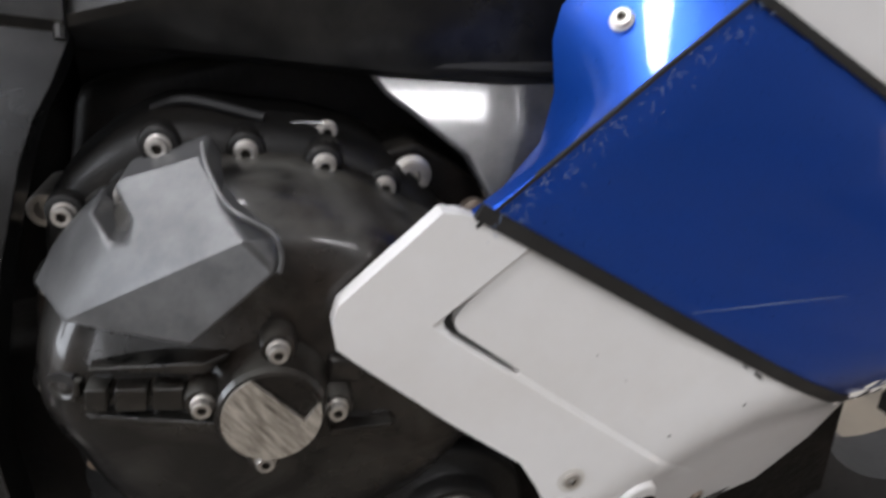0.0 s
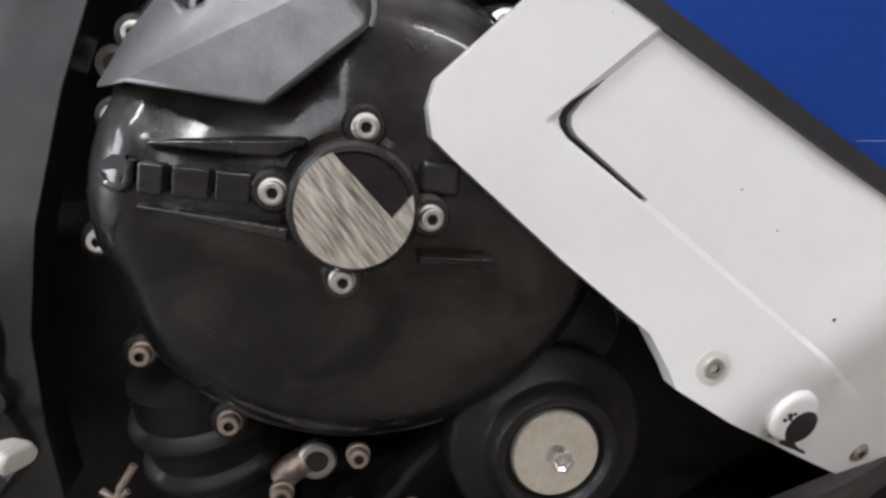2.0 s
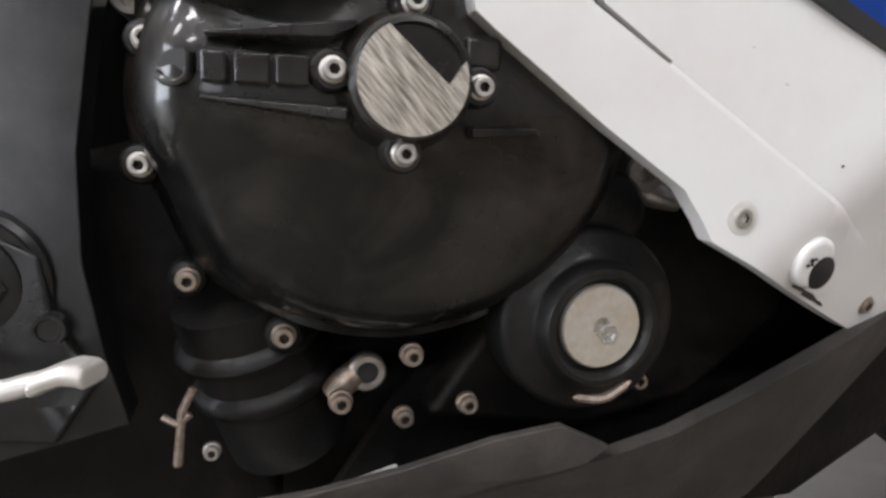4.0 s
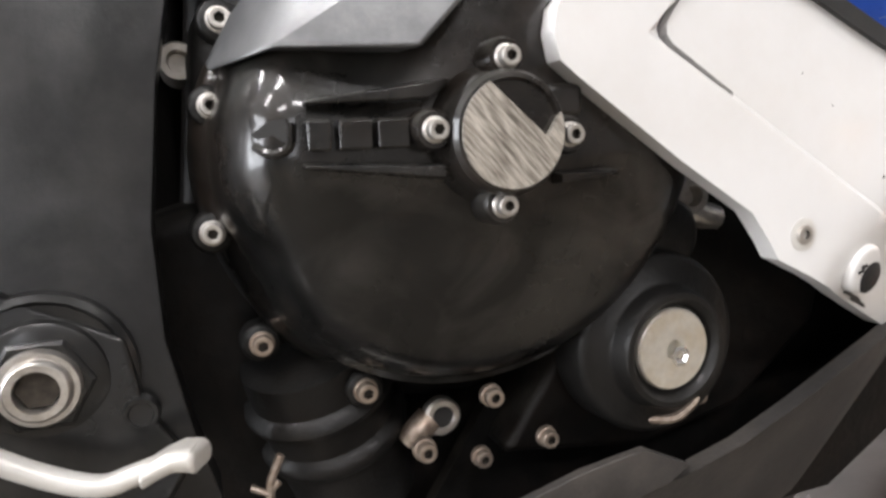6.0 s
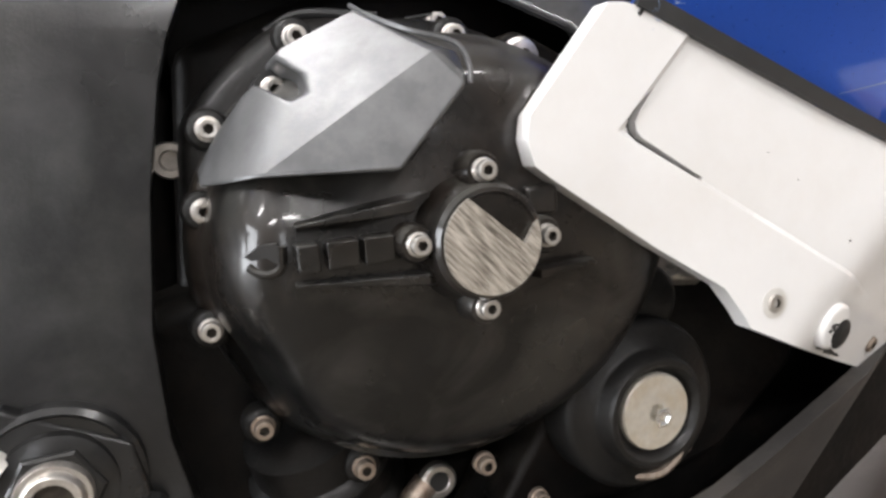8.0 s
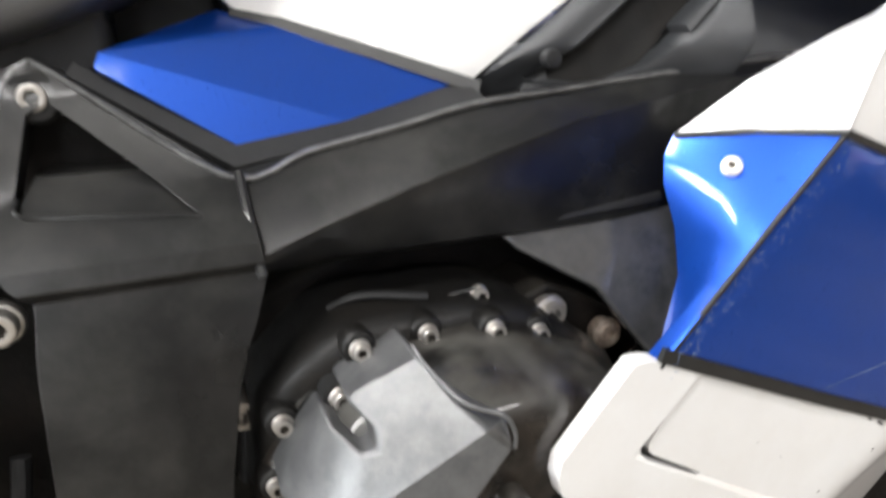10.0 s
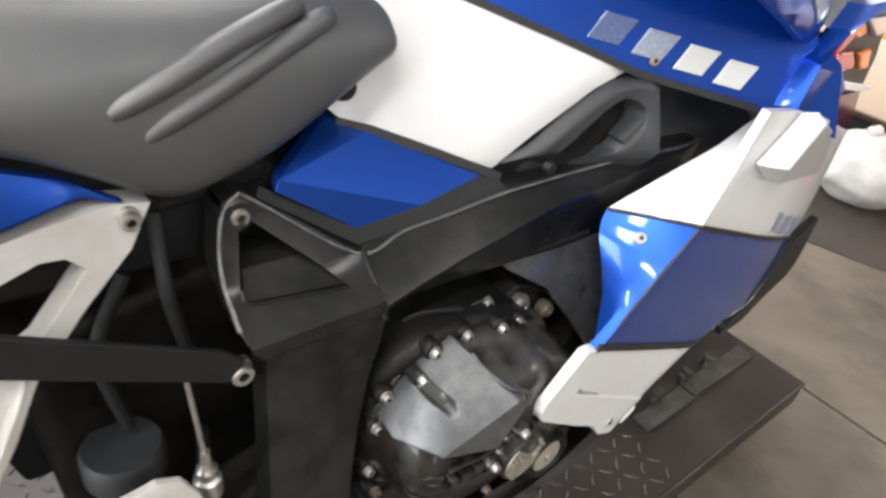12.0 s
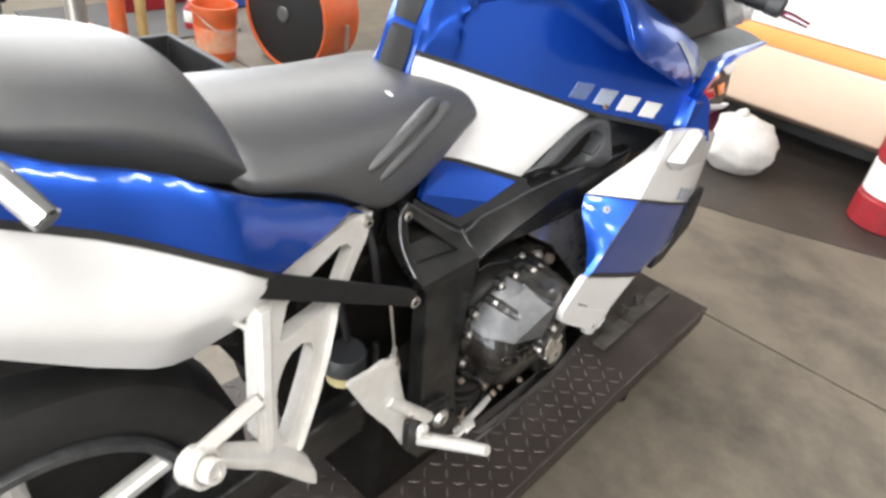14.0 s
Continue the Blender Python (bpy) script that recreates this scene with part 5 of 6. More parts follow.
# air intake frame
vent = [(0.113, 0.831), (0.132, 0.845), (0.154, 0.860), (0.180, 0.881), (0.204, 0.898), (0.229, 0.914), (0.253, 0.921), (0.268, 0.920), (0.278, 0.914), (0.277, 0.887), (0.276, 0.812), (0.20, 0.802), (0.125, 0.806)]
vhole = [(0.150, 0.832), (0.190, 0.863), (0.225, 0.8935), (0.237, 0.901), (0.252, 0.9005), (0.262, 0.893), (0.263, 0.883), (0.257, 0.872), (0.240, 0.856), (0.222, 0.838), (0.19, 0.826)]


def resample(poly, n):
    """n points evenly along a closed outline."""
    p = [Vector(q) for q in poly]
    seg = [(p[(k + 1) % len(p)] - p[k]).length for k in range(len(p))]
    out, k, acc = [], 0, 0.0
    for j in range(n):
        s = sum(seg) * j / n
        while acc + seg[k] < s:
            acc += seg[k]
            k += 1
        out.append(p[k].lerp(p[(k + 1) % len(p)], (s - acc) / seg[k]))
    return out


def y_vent(x, z):
    return y_tank(x, max(z, 0.85)) - 0.006 + 0.8 * max(0.0, 0.85 - z)


ro, ri = resample(vent, 44), resample(vhole, 44)
vrings = []
for u, dy in ((0.0, 0.012), (0.0, 0.003), (0.12, -0.002), (0.35, -0.003), (0.62, 0.0005), (0.88, 0.001), (1.0, 0.004), (1.0, 0.026)):
    vrings.append([(a.x + (b.x - a.x) * u, y_vent(a.x + (b.x - a.x) * u, a.y + (b.y - a.y) * u) + dy, a.y + (b.y - a.y) * u) for a, b in zip(ro, ri)])
vt = part("intake_frame", loft(vrings, caps=False), GREY_PLASTIC, bike, "dark grey plastic intake frame", angle=50)
part("backing", sheet(vhole, lambda x, z: y_tank(x, z) + 0.024, 0.003, 0), ENGINE_DEEP, vt)
part("web", sheet([(0.238, 0.862), (0.262, 0.884), (0.258, 0.876), (0.24, 0.858)], lambda x, z: y_tank(x, z) - 0.004, 0.02, 0), GREY_PLASTIC, vt)
part("knob", lathe([(0.006, -0.006), (0.0055, 0.002), (0, 0.003)], (0.147, -0.178, 0.845), seg=14), PLASTIC, vt)
part("intake_panel", sheet([(0.262, 0.921), (0.396, 0.892), (0.47, 0.87), (0.50, 0.825), (0.14, 0.815), (0.15, 0.83)], lambda x, z: y_tank(0.28, z) + 0.05 - 0.20 * (x - 0.28), 0.008, 0.03), GREY_PLASTIC, bike)

# ---- frame ----
spar_o = [(-0.160, 0.838), (-0.155, 0.850), (-0.144, 0.854), (-0.130, 0.848), (-0.048, 0.788), (-0.040, 0.788), (-0.036, 0.735), (-0.044, 0.712), (-0.052, 0.695), (-0.059, 0.673), (-0.070, 0.618), (-0.078, 0.551), (-0.077, 0.498), (-0.068, 0.451), (-0.058, 0.415), (-0.12, 0.40), (-0.175, 0.45), (-0.163, 0.533), (-0.156, 0.700), (-0.152, 0.738), (-0.162, 0.748), (-0.168, 0.762), (-0.170, 0.800)]
BX = [-0.042, 0.0, 0.05, 0.10, 0.16, 0.22, 0.28, 0.33, 0.355, 0.375]
BT = [0.789, 0.798, 0.808, 0.820, 0.826, 0.832, 0.838, 0.842, 0.843, 0.843]
BU = [-0.140, -0.146, -0.154, -0.162, -0.169, -0.177, -0.188, -0.199, -0.200, -0.196]
BC = [0.742, 0.757, 0.773, 0.788, 0.806, 0.816, 0.827, 0.834, 0.840, 0.843]
BY = [-0.180, -0.181, -0.183, -0.187, -0.191, -0.197, -0.203, -0.206, -0.205, -0.200]
BL = [0.728, 0.730, 0.731, 0.732, 0.732, 0.733, 0.735, 0.738, 0.742, 0.746]
pocket = [(-0.136, 0.832), (-0.147, 0.826), (-0.157, 0.783), (-0.152, 0.776), (-0.066, 0.769)]
for side in (1, -1):
    f = (lambda b: b) if side == 1 else (lambda b: mirrored(b, YC))
    spar = part("frame_spar", f(sheet(spar_o, y_spar, 0.03, 0, [pocket], zcuts=(0.45, 0.6, 0.70, 0.738, 0.744, 0.755, 0.770, 0.787, 0.835))), SPAR, bike, "satin black aluminium main frame", bevel=0.005, segs=3)
    part("beam", f(loft([[(x, -0.10, zt - 0.004), (x, yu + 0.006, zt), (x, yu, zt - 0.003), (x, ye, zc + 0.003), (x, ye + 0.001, zc - 0.003), (x, ye + 0.016, zl + 0.004), (x, ye + 0.022, zl), (x, -0.10, zl)] for x, zt, yu, zc, ye, zl in zip(BX, BT, BU, BC, BY, BL)])), SPAR, spar, angle=20)
    # pocket floor is a sheet in a blacker material than the frame
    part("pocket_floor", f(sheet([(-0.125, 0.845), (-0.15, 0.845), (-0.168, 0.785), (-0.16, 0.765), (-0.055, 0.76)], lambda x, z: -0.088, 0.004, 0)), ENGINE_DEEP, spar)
    part("pocket_step", f(loft([[(-0.157, -0.150, 0.7775), (-0.066, -0.157, 0.7695)], [(-0.148, -0.128, 0.7935), (-0.092, -0.130, 0.7925)], [(-0.146, -0.09, 0.7925), (-0.094, -0.09, 0.7915)]], caps=False, closed=False)), SPAR, spar, bevel=0.0015, angle=15)
    part("weld_seam", f(tube(smooth_path([(-0.042, -0.143, 0.788), (-0.041, -0.172, 0.757), (-0.039, -0.183, 0.735)], 5), 0.003, 8)), SPAR, spar)
    # pale bead that paints in the highlight along the rounded frame edge
    part("rim_glint", f(tube(smooth_path([(x, y_spar(x, z) + 0.001, z) for x, z in ((-0.169, 0.765), (-0.168, 0.80), (-0.158, 0.838), (-0.144, 0.852), (-0.130, 0.846), (-0.048, 0.786))] + [(x, yu + 0.0005, zt - 0.001) for x, yu, zt in zip(BX[1:], BU[1:], BT[1:])], 4), 0.0020, 10)), RIM_GLINT, spar, "painted highlight along the frame edge")
    part("pocket_bead", f(tube(smooth_path([(x, y_spar(x, z) + 0.0005, z) for x, z in ((-0.156, 0.785), (-0.153, 0.7775), (-0.11, 0.7735), (-0.066, 0.7695))], 4), 0.0016, 8)), SPAR, spar)
bolt(bike, (-0.143, -0.110, 0.835), 0.0095)
part("bolt_seat", lathe([(0.0155, -0.01), (0.0155, 0.002), (0.013, 0.004), (0.0, 0.004)], (-0.143, -0.112, 0.835), seg=24), SPAR, bike)
bolt(bike, (-0.171, -0.166, 0.726), 0.0115)
# inner flange and swingarm pivot
part("pivot_plate", sheet([(-0.20, 0.52), (-0.145, 0.530), (-0.093, 0.503), (-0.088, 0.47), (-0.07, 0.44), (-0.09, 0.41), (-0.17, 0.42), (-0.20, 0.46)], lambda x, z: y_spar(x, z) - 0.008, 0.012, 0.02), SPAR, bike, bevel=0.004)
piv = part("pivot_boss", lathe([(0.040, -0.01), (0.039, 0.001), (0.036, 0.003), (0.034, 0.001), (0.0285, 0.001), (0.027, 0.006), (0.023, 0.008), (0.0, 0.008)], (-0.128, -0.214, 0.488), seg=32), SPAR, bike)
part("pivot_nut", lathe([(0.0172, 0), (0.0172, 0.005), (0.0162, 0.007), (0.0140, 0.007), (0.0132, 0.010), (0.0122, 0.011), (0.0092, 0.011), (0.0088, 0.002), (0.0, 0.002)], (-0.128, -0.222, 0.488), seg=36), ALU, piv, "bare steel pivot nut with hexagon socket")
part("nut_flange", lathe([(0.0222, -0.004), (0.0222, 0.0035), (0.0205, 0.0048), (0.0, 0.0048)], (-0.128, -0.220, 0.488), seg=6), SPAR, piv)
part("socket", lathe([(0.0090, 0.0), (0.0090, 0.0060), (0.0, 0.0058)], (-0.128, -0.222, 0.488), seg=6), SOCKET, piv)
part("dimple", lathe([(0.0085, -0.004), (0.0075, 0.0022), (0.0058, 0.0022), (0.0052, 0.0008), (0, 0.0008)], (-0.090, -0.222, 0.468), seg=18), SPAR, bike)
# three added black blocks, so gaps through the bike look dark
part("rear_gap_fill", loft([[(x, y, z) for x, z in ((-0.13, 0.50), (-0.13, 0.88), (-0.54, 0.88), (-0.50, 0.77), (-0.41, 0.68), (-0.345, 0.56), (-0.33, 0.50))] for y in (0.0, 0.05)]), PLASTIC, bike, bevel=0.006)
part("seat_gap_fill", loft([[(x, y, z) for x, z in ((-0.135, 0.77), (-0.135, 0.87), (-0.34, 0.90), (-0.34, 0.78))] for y in (-0.075, 0.13)]), PLASTIC, bike, bevel=0.01)
part("tank_gap_fill", box(-0.165, -0.03, -0.032, 0.095, 0.80, 0.935), PLASTIC, bike, bevel=0.01)
part("swingarm", loft([[(-0.10, y, 0.53), (-0.10, y, 0.44), (-0.70, y - 0.01, 0.42), (-0.70, y - 0.01, 0.50)] for y in (-0.13, -0.07)]), SPAR, bike, bevel=0.01)

# ---- seat ----
def seat_ring(x, zt, zb, w, front=0.0, tuck=1.0, crown=0.0):
    wb = w * 0.9 * tuck
    prof = [(-wb, zb), (-w * tuck, zb + 0.012), (-w * 1.0, zb + (zt - zb) * (0.45 + 1.1 * (1 - tuck))), (-w * 0.93, zt - 0.022), (-w * 0.78, zt - 0.006 + crown * 0.3), (-w * 0.4, zt - 0.001 + crown * 0.82), (0, zt + crown)]
    prof = prof + [(-y, z) for y, z in prof[-2::-1]]
    return [(x + front * min(1.0, abs(y) / 0.10) ** 1.5, YC + y, z) for y, z in prof]


SC = [0.036, 0.040, 0.039, 0.037, 0.033, 0.031, 0.023, 0.015, 0.010, 0.009, 0.009]
SX = [-0.42, -0.38, -0.32, -0.26, -0.215, -0.20, -0.15, -0.11, -0.08, -0.066, -0.062]
SZT = [1.005, 0.995, 0.988, 0.983, 0.982, 0.982, 0.985, 0.990, 0.992, 0.990, 0.986]
SZB = [0.945, 0.935, 0.922, 0.895, 0.855, 0.850, 0.870, 0.902, 0.926, 0.934, 0.940]
SW = [0.135, 0.142, 0.148, 0.150, 0.150, 0.150, 0.146, 0.139, 0.133, 0.131, 0.128]
rings = [seat_ring(x, a, b, w, 0.075 * max(0, (x + 0.25) / 0.19), crown=c) for x, a, b, w, c in zip(SX, SZT, SZB, SW, SC)]
seat = part("rider_seat", loft(rings), VINYL, bike, "grey vinyl rider seat with moulded ribs", angle=60)
md = seat.modifiers.new("sub", "SUBSURF")
md.levels = md.render_levels = 2
for q in (((-0.226, -0.1195, 0.937), (-0.186, -0.116, 0.953), (-0.137, -0.106, 0.972), (-0.088, -0.094, 0.987), (-0.074, -0.090, 0.9905)), ((-0.210, -0.1200, 0.916), (-0.166, -0.118, 0.937), (-0.118, -0.110, 0.957), (-0.066, -0.100, 0.978), (-0.050, -0.0965, 0.9835))):
    p = smooth_path(q, 6)
    part("moulded_rib", tube([v + Vector((0, 0.0076, -0.0044)) for v in p], 0.0100, 16, [0.55 + 0.45 * math.sin(math.pi * k / (len(p) - 1)) ** 0.4 for k in range(len(p))]), VINYL, seat)
spot = lathe([(0.0055, -0.001), (0.005, 0.0005), (0.003, 0.0009), (0, 0.001)], (0, 0, 0), (0, 0, 1), 14)
for v in spot.verts:
    v.co = Vector((v.co.x * 0.75, v.co.y * (1.5 + 0.3 * noise.noise(v.co * 400)), v.co.z))
spot.transform(Matrix.Translation((-0.132, -0.047, 0.9965)) @ Vector((0.03, -0.263, 0.9645)).to_track_quat("Z", "Y").to_matrix().to_4x4())
part("worn_spot", spot, OFFWHITE, seat, "small pale worn spot")
px = [-0.80, -0.72, -0.62, -0.54, -0.48, -0.435, -0.405, -0.385]
pt = [1.125, 1.120, 1.105, 1.090, 1.070, 1.045, 1.015, 0.985]
pb = [1.055, 1.045, 1.02, 0.995, 0.97, 0.955, 0.945, 0.94]
pc = [0.025, 0.028, 0.030, 0.033, 0.042, 0.050, 0.048, 0.035]
pw = [0.10, 0.115, 0.125, 0.13, 0.132, 0.135, 0.137, 0.138]
pillion = part("pillion_seat", loft([seat_ring(x, a, b, w, tuck=0.85, crown=c) for x, a, b, w, c in zip(px, pt, pb, pw, pc)]), VINYL, bike, "grey vinyl passenger seat", angle=60)
md = pillion.modifiers.new("sub", "SUBSURF")
md.levels = md.render_levels = 2
part("seat_base", loft([[(-0.80, y, 1.05), (-0.40, y, 0.945), (-0.2, y, 0.885), (-0.10, y, 0.895), (-0.10, y, 0.84), (-0.3, y, 0.82), (-0.80, y, 0.95)] for y in (YC - 0.115, YC + 0.115)]), PLASTIC, bike, bevel=0.01)

# ---- tail ----
def y_tail(x, z):
    fold = float(np.interp(x, [-1.0, -0.677, -0.532, -0.473, -0.40], [1.06, 0.936, 0.866, 0.875, 0.86]))
    top = float(np.interp(x, [-1.0, -0.645, -0.494, -0.40, -0.25], [1.14, 1.078, 1.015, 0.96, 0.88]))
    return float(np.interp(x, [-1.0, -0.7, -0.45, -0.25], [-0.105, -0.158, -0.184, -0.118])) + 3.0 * max(0, z - (top - 0.05)) ** 2 + 0.34 * max(0.0, z - fold - 0.02) + 0.55 * max(0.0, fold - z)


blue_t = [(-0.225, 0.868), (-0.262, 0.892), (-0.303, 0.912), (-0.400, 0.957), (-0.494, 1.012), (-0.586, 1.045), (-0.645, 1.075), (-0.90, 1.13), (-0.97, 1.10), (-0.90, 1.087), (-0.657, 1.026), (-0.577, 0.987), (-0.457, 0.917), (-0.405, 0.876), (-0.33, 0.878), (-0.25, 0.877)]
white_t = [(-0.412, 0.878), (-0.457, 0.915), (-0.577, 0.985), (-0.657, 1.024), (-0.90, 1.085), (-0.96, 1.07), (-0.90, 1.0), (-0.683, 0.893), (-0.60, 0.826), (-0.545, 0.790), (-0.520, 0.779), (-0.492, 0.776), (-0.453, 0.808), (-0.425, 0.848)]
for side in (1, -1):
    f = (lambda b: b) if side == 1 else (lambda b: mirrored(b, YC))
    part("tail_panel", f(sheet(blue_t, y_tail, 0.008, 0.012, lip=0.001)), BLUE, bike, "blue tail side panel", bevel=0.002)
    part("tail_panel", f(sheet(white_t, y_tail, 0.008, 0.02, lip=0.001)), WHITE, bike, "white tail side panel", bevel=0.002)
    part("trim_line", f(line_strip(dense([(-0.408, 0.878), (-0.457, 0.916), (-0.577, 0.986), (-0.657, 1.025), (-0.90, 1.086)]), 0.007, y_tail, 0.002)), BLACK_TRIM, bike)
part("tail_core", loft([[(-0.95, y, 1.05), (-0.30, y, 0.90), (-0.30, y, 0.84), (-0.55, y, 0.83), (-0.95, y, 0.98)] for y in (YC - 0.09, YC + 0.09)]), PLASTIC, bike, bevel=0.01)
part("rear_mudguard", loft([[(-0.92, y, 0.97), (-0.55, y, 0.80), (-0.42, y, 0.80), (-0.40, y, 0.70), (-0.50, y, 0.76), (-0.92, y, 0.90)] for y in (YC - 0.11, YC + 0.11)]), PLASTIC, bike, bevel=0.01)
part("luggage_peg", tube([(-0.650, -0.166, 1.080), (-0.633, -0.205, 1.053)], 0.0118, 18), CHROME, bike, "short bare metal tube end")
part("tube_hole", tube([(-0.6332, -0.2045, 1.0533), (-0.6323, -0.2066, 1.0518)], 0.0098, 18), BLACK_TRIM, bike)

# ---- footrest castings ----
brk_o = [(-0.206, 0.861), (-0.2266, 0.8347), (-0.2666, 0.8076), (-0.3065, 0.7757), (-0.3275, 0.7442), (-0.3629, 0.7024), (-0.402, 0.6652), (-0.424, 0.648), (-0.445, 0.652), (-0.470, 0.690), (-0.4766, 0.7067), (-0.4619, 0.7622), (-0.446, 0.825), (-0.436, 0.855), (-0.3993, 0.8635), (-0.2815, 0.868), (-0.2312, 0.868)]
h1 = [(-0.2857, 0.8482), (-0.270, 0.845), (-0.2587, 0.8332), (-0.2997, 0.7994), (-0.338, 0.7877), (-0.405, 0.7900), (-0.4136, 0.7935), (-0.4026, 0.8109), (-0.3919, 0.8263), (-0.3563, 0.8361)]
h3 = [(-0.3813, 0.7704), (-0.400, 0.770), (-0.4141, 0.7633), (-0.4290, 0.750), (-0.4368, 0.7375), (-0.4480, 0.6920), (-0.4440, 0.6760), (-0.4360, 0.6730), (-0.4155, 0.6914), (-0.3842, 0.7247), (-0.365, 0.748), (-0.366, 0.762)]
brk = part("footrest_bracket", sheet(brk_o, y_brk, 0.022, 0.0, [h1, h3]), BRACKET, bike, "cast silver-white passenger footrest bracket", bevel=0.0035, segs=3)
bolt(brk, (-0.224, -0.114, 0.856), 0.0085, ALU)


def brk_at(x, z, out=0.0):
    return Vector((x, y_brk(x, z) - out, z))


# raised web down the post, base bar with its wedge end, and the arm to the hinge
part("post_web", loft([[brk_at(x - w, z, 0.0), brk_at(x - w, z, 0.009), brk_at(x + w * 0.2, z, 0.012), brk_at(x + w, z, 0.003), brk_at(x + w, z, -0.01), brk_at(x - w, z, -0.01)] for x, z, w in ((-0.4265, 0.845, 0.012), (-0.437, 0.805, 0.0115), (-0.449, 0.762, 0.011), (-0.458, 0.725, 0.010), (-0.4665, 0.693, 0.009))]), BRACKET, brk, bevel=0.002)
part("leg_web", loft([[brk_at(x - w, z - w, 0.004), brk_at(x, z, 0.010), brk_at(x + w, z + w, 0.002), brk_at(x, z, -0.012)] for x, z, w in ((-0.318, 0.7755, 0.008), (-0.347, 0.735, 0.010), (-0.381, 0.697, 0.010), (-0.421, 0.660, 0.009))]), BRACKET, brk, bevel=0.002)
part("base_bar", loft([[brk_at(x, z + h, 0.006), brk_at(x, z + h * 0.3, 0.020), brk_at(x, z - h, 0.014), brk_at(x, z - h, -0.012), brk_at(x, z + h, -0.012)] for x, z, h in ((-0.536, 0.738, 0.010), (-0.515, 0.718, 0.0105), (-0.480, 0.690, 0.0125), (-0.450, 0.661, 0.019), (-0.428, 0.636, 0.021), (-0.414, 0.620, 0.018))]), BRACKET, brk, bevel=0.004, segs=3)
part("arm", loft([[brk_at(x - a, z + b, 0.004), brk_at(x, z, 0.014), brk_at(x + a, z - b, 0.004), brk_at(x, z, -0.010)] for x, z, a, b in ((-0.462, 0.752, 0.006, 0.012), (-0.484, 0.752, 0.006, 0.011), (-0.515, 0.752, 0.006, 0.010), (-0.548, 0.752, 0.007, 0.010))]), BRACKET, brk, bevel=0.003, segs=3)
part("seat_lock_hoop", sheet([(-0.4205, 0.8487), (-0.4553, 0.8433), (-0.4626, 0.8385), (-0.4615, 0.830), (-0.4531, 0.8221), (-0.4463, 0.8101), (-0.4300, 0.8085), (-0.4300, 0.822), (-0.4464, 0.8232), (-0.4545, 0.8315), (-0.4520, 0.8370), (-0.4230, 0.8400)], lambda x, z: -0.17 + 0.3 * (z - 0.81), 0.008, 0), BRACKET, bike, "small pale metal hoop under the tail", bevel=0.0015)
part("boss", lathe([(0.022, -0.018), (0.022, 0.004), (0.0205, 0.006), (0.0165, 0.006), (0.0155, 0.002), (0.0145, 0.002), (0.0138, 0.018), (0.012, 0.020), (0.0075, 0.020), (0.007, 0.016), (0, 0.016)], (-0.555, -0.244, 0.742), (0.25, -0.9, 0.3), 28), BRACKET, brk)
part("strap", sheet([(-0.168, 0.742), (-0.185, 0.758), (-0.415, 0.888), (-0.440, 0.872), (-0.435, 0.862), (-0.18, 0.722)], lambda x, z: -0.176, 0.006, 0), PLASTIC, bike, "flat black steel strap", bevel=0.0015)
# rider footrest, heel guard, brake pedal, reservoir
heel = part("heel_guard", sheet([(-0.310, 0.6545), (-0.304, 0.663), (-0.2535, 0.6785), (-0.236, 0.670), (-0.2235, 0.6448), (-0.2005, 0.561), (-0.166, 0.478), (-0.172, 0.432), (-0.196, 0.458), (-0.2225, 0.510), (-0.2715, 0.582)], lambda x, z: -0.205 - 0.05 * (x + 0.25) + 2.2 * (x + 0.245 + 0.30 * (z - 0.66)) ** 2, 0.006, 0.015, lip=0.002), BRACKET, bike, "silver-white cast heel guard", bevel=0.002)
part("peg_hinge", lathe([(0.013, -0.02), (0.014, 0.0), (0.012, 0.016), (0.007, 0.020), (0, 0.020)], (-0.168, -0.212, 0.478), (0.2, -0.6, 0.75), 20), BRACKET, heel)
bolt(heel, (-0.198, -0.215, 0.540), 0.006, STEEL_OLD)
part("peg_bracket", tube(smooth_path([(-0.235, -0.20, 0.585), (-0.20, -0.21, 0.55), (-0.15, -0.215, 0.50)], 5), 0.011, 12), BRACKET, bike)
part("rider_footrest", tube([(-0.168, -0.215, 0.462), (-0.150, -0.30, 0.503), (-0.145, -0.336, 0.521)], 0.0105, 12, [1.2, 1.0, 0.85]), BRACKET, bike, "silver rider footrest peg")
part("brake_pedal", tube(smooth_path([(-0.19, -0.235, 0.50), (-0.145, -0.245, 0.468), (-0.110, -0.25, 0.4505), (-0.092, -0.25, 0.4515), (-0.078, -0.25, 0.455)], 6), 0.0050, 12), BRACKET, bike, "silver cast brake pedal")
part("pedal_pad", loft([[(x + 0.5 * (y + 0.25), y, z + dz) for y, dz in ((-0.259, -0.0052), (-0.261, 0.0), (-0.257, 0.0050), (-0.245, 0.0050), (-0.242, 0.0), (-0.245, -0.0052))] for x, z in ((-0.086, 0.4525), (-0.080, 0.4555), (-0.073, 0.4575), (-0.067, 0.4565), (-0.064, 0.4545))]), BRACKET, bike, "worn silver pedal pad", bevel=0.002)
res = part("brake_reservoir", lathe([(0.026, -0.02), (0.029, 0.0), (0.029, 0.004), (0.0, 0.004)], (-0.259, -0.125, 0.613), (0, 0, 1), 28), mat("amber_fluid_pot", (0.45, 0.38, 0.2), 0.3), bike, "translucent amber brake fluid pot")
part("lid", lathe([(0.0335, 0), (0.034, 0.024), (0.031, 0.030), (0, 0.030)], (-0.259, -0.125, 0.617), (0, 0, 1), 32), GREY_PLASTIC, res, "round black lid")
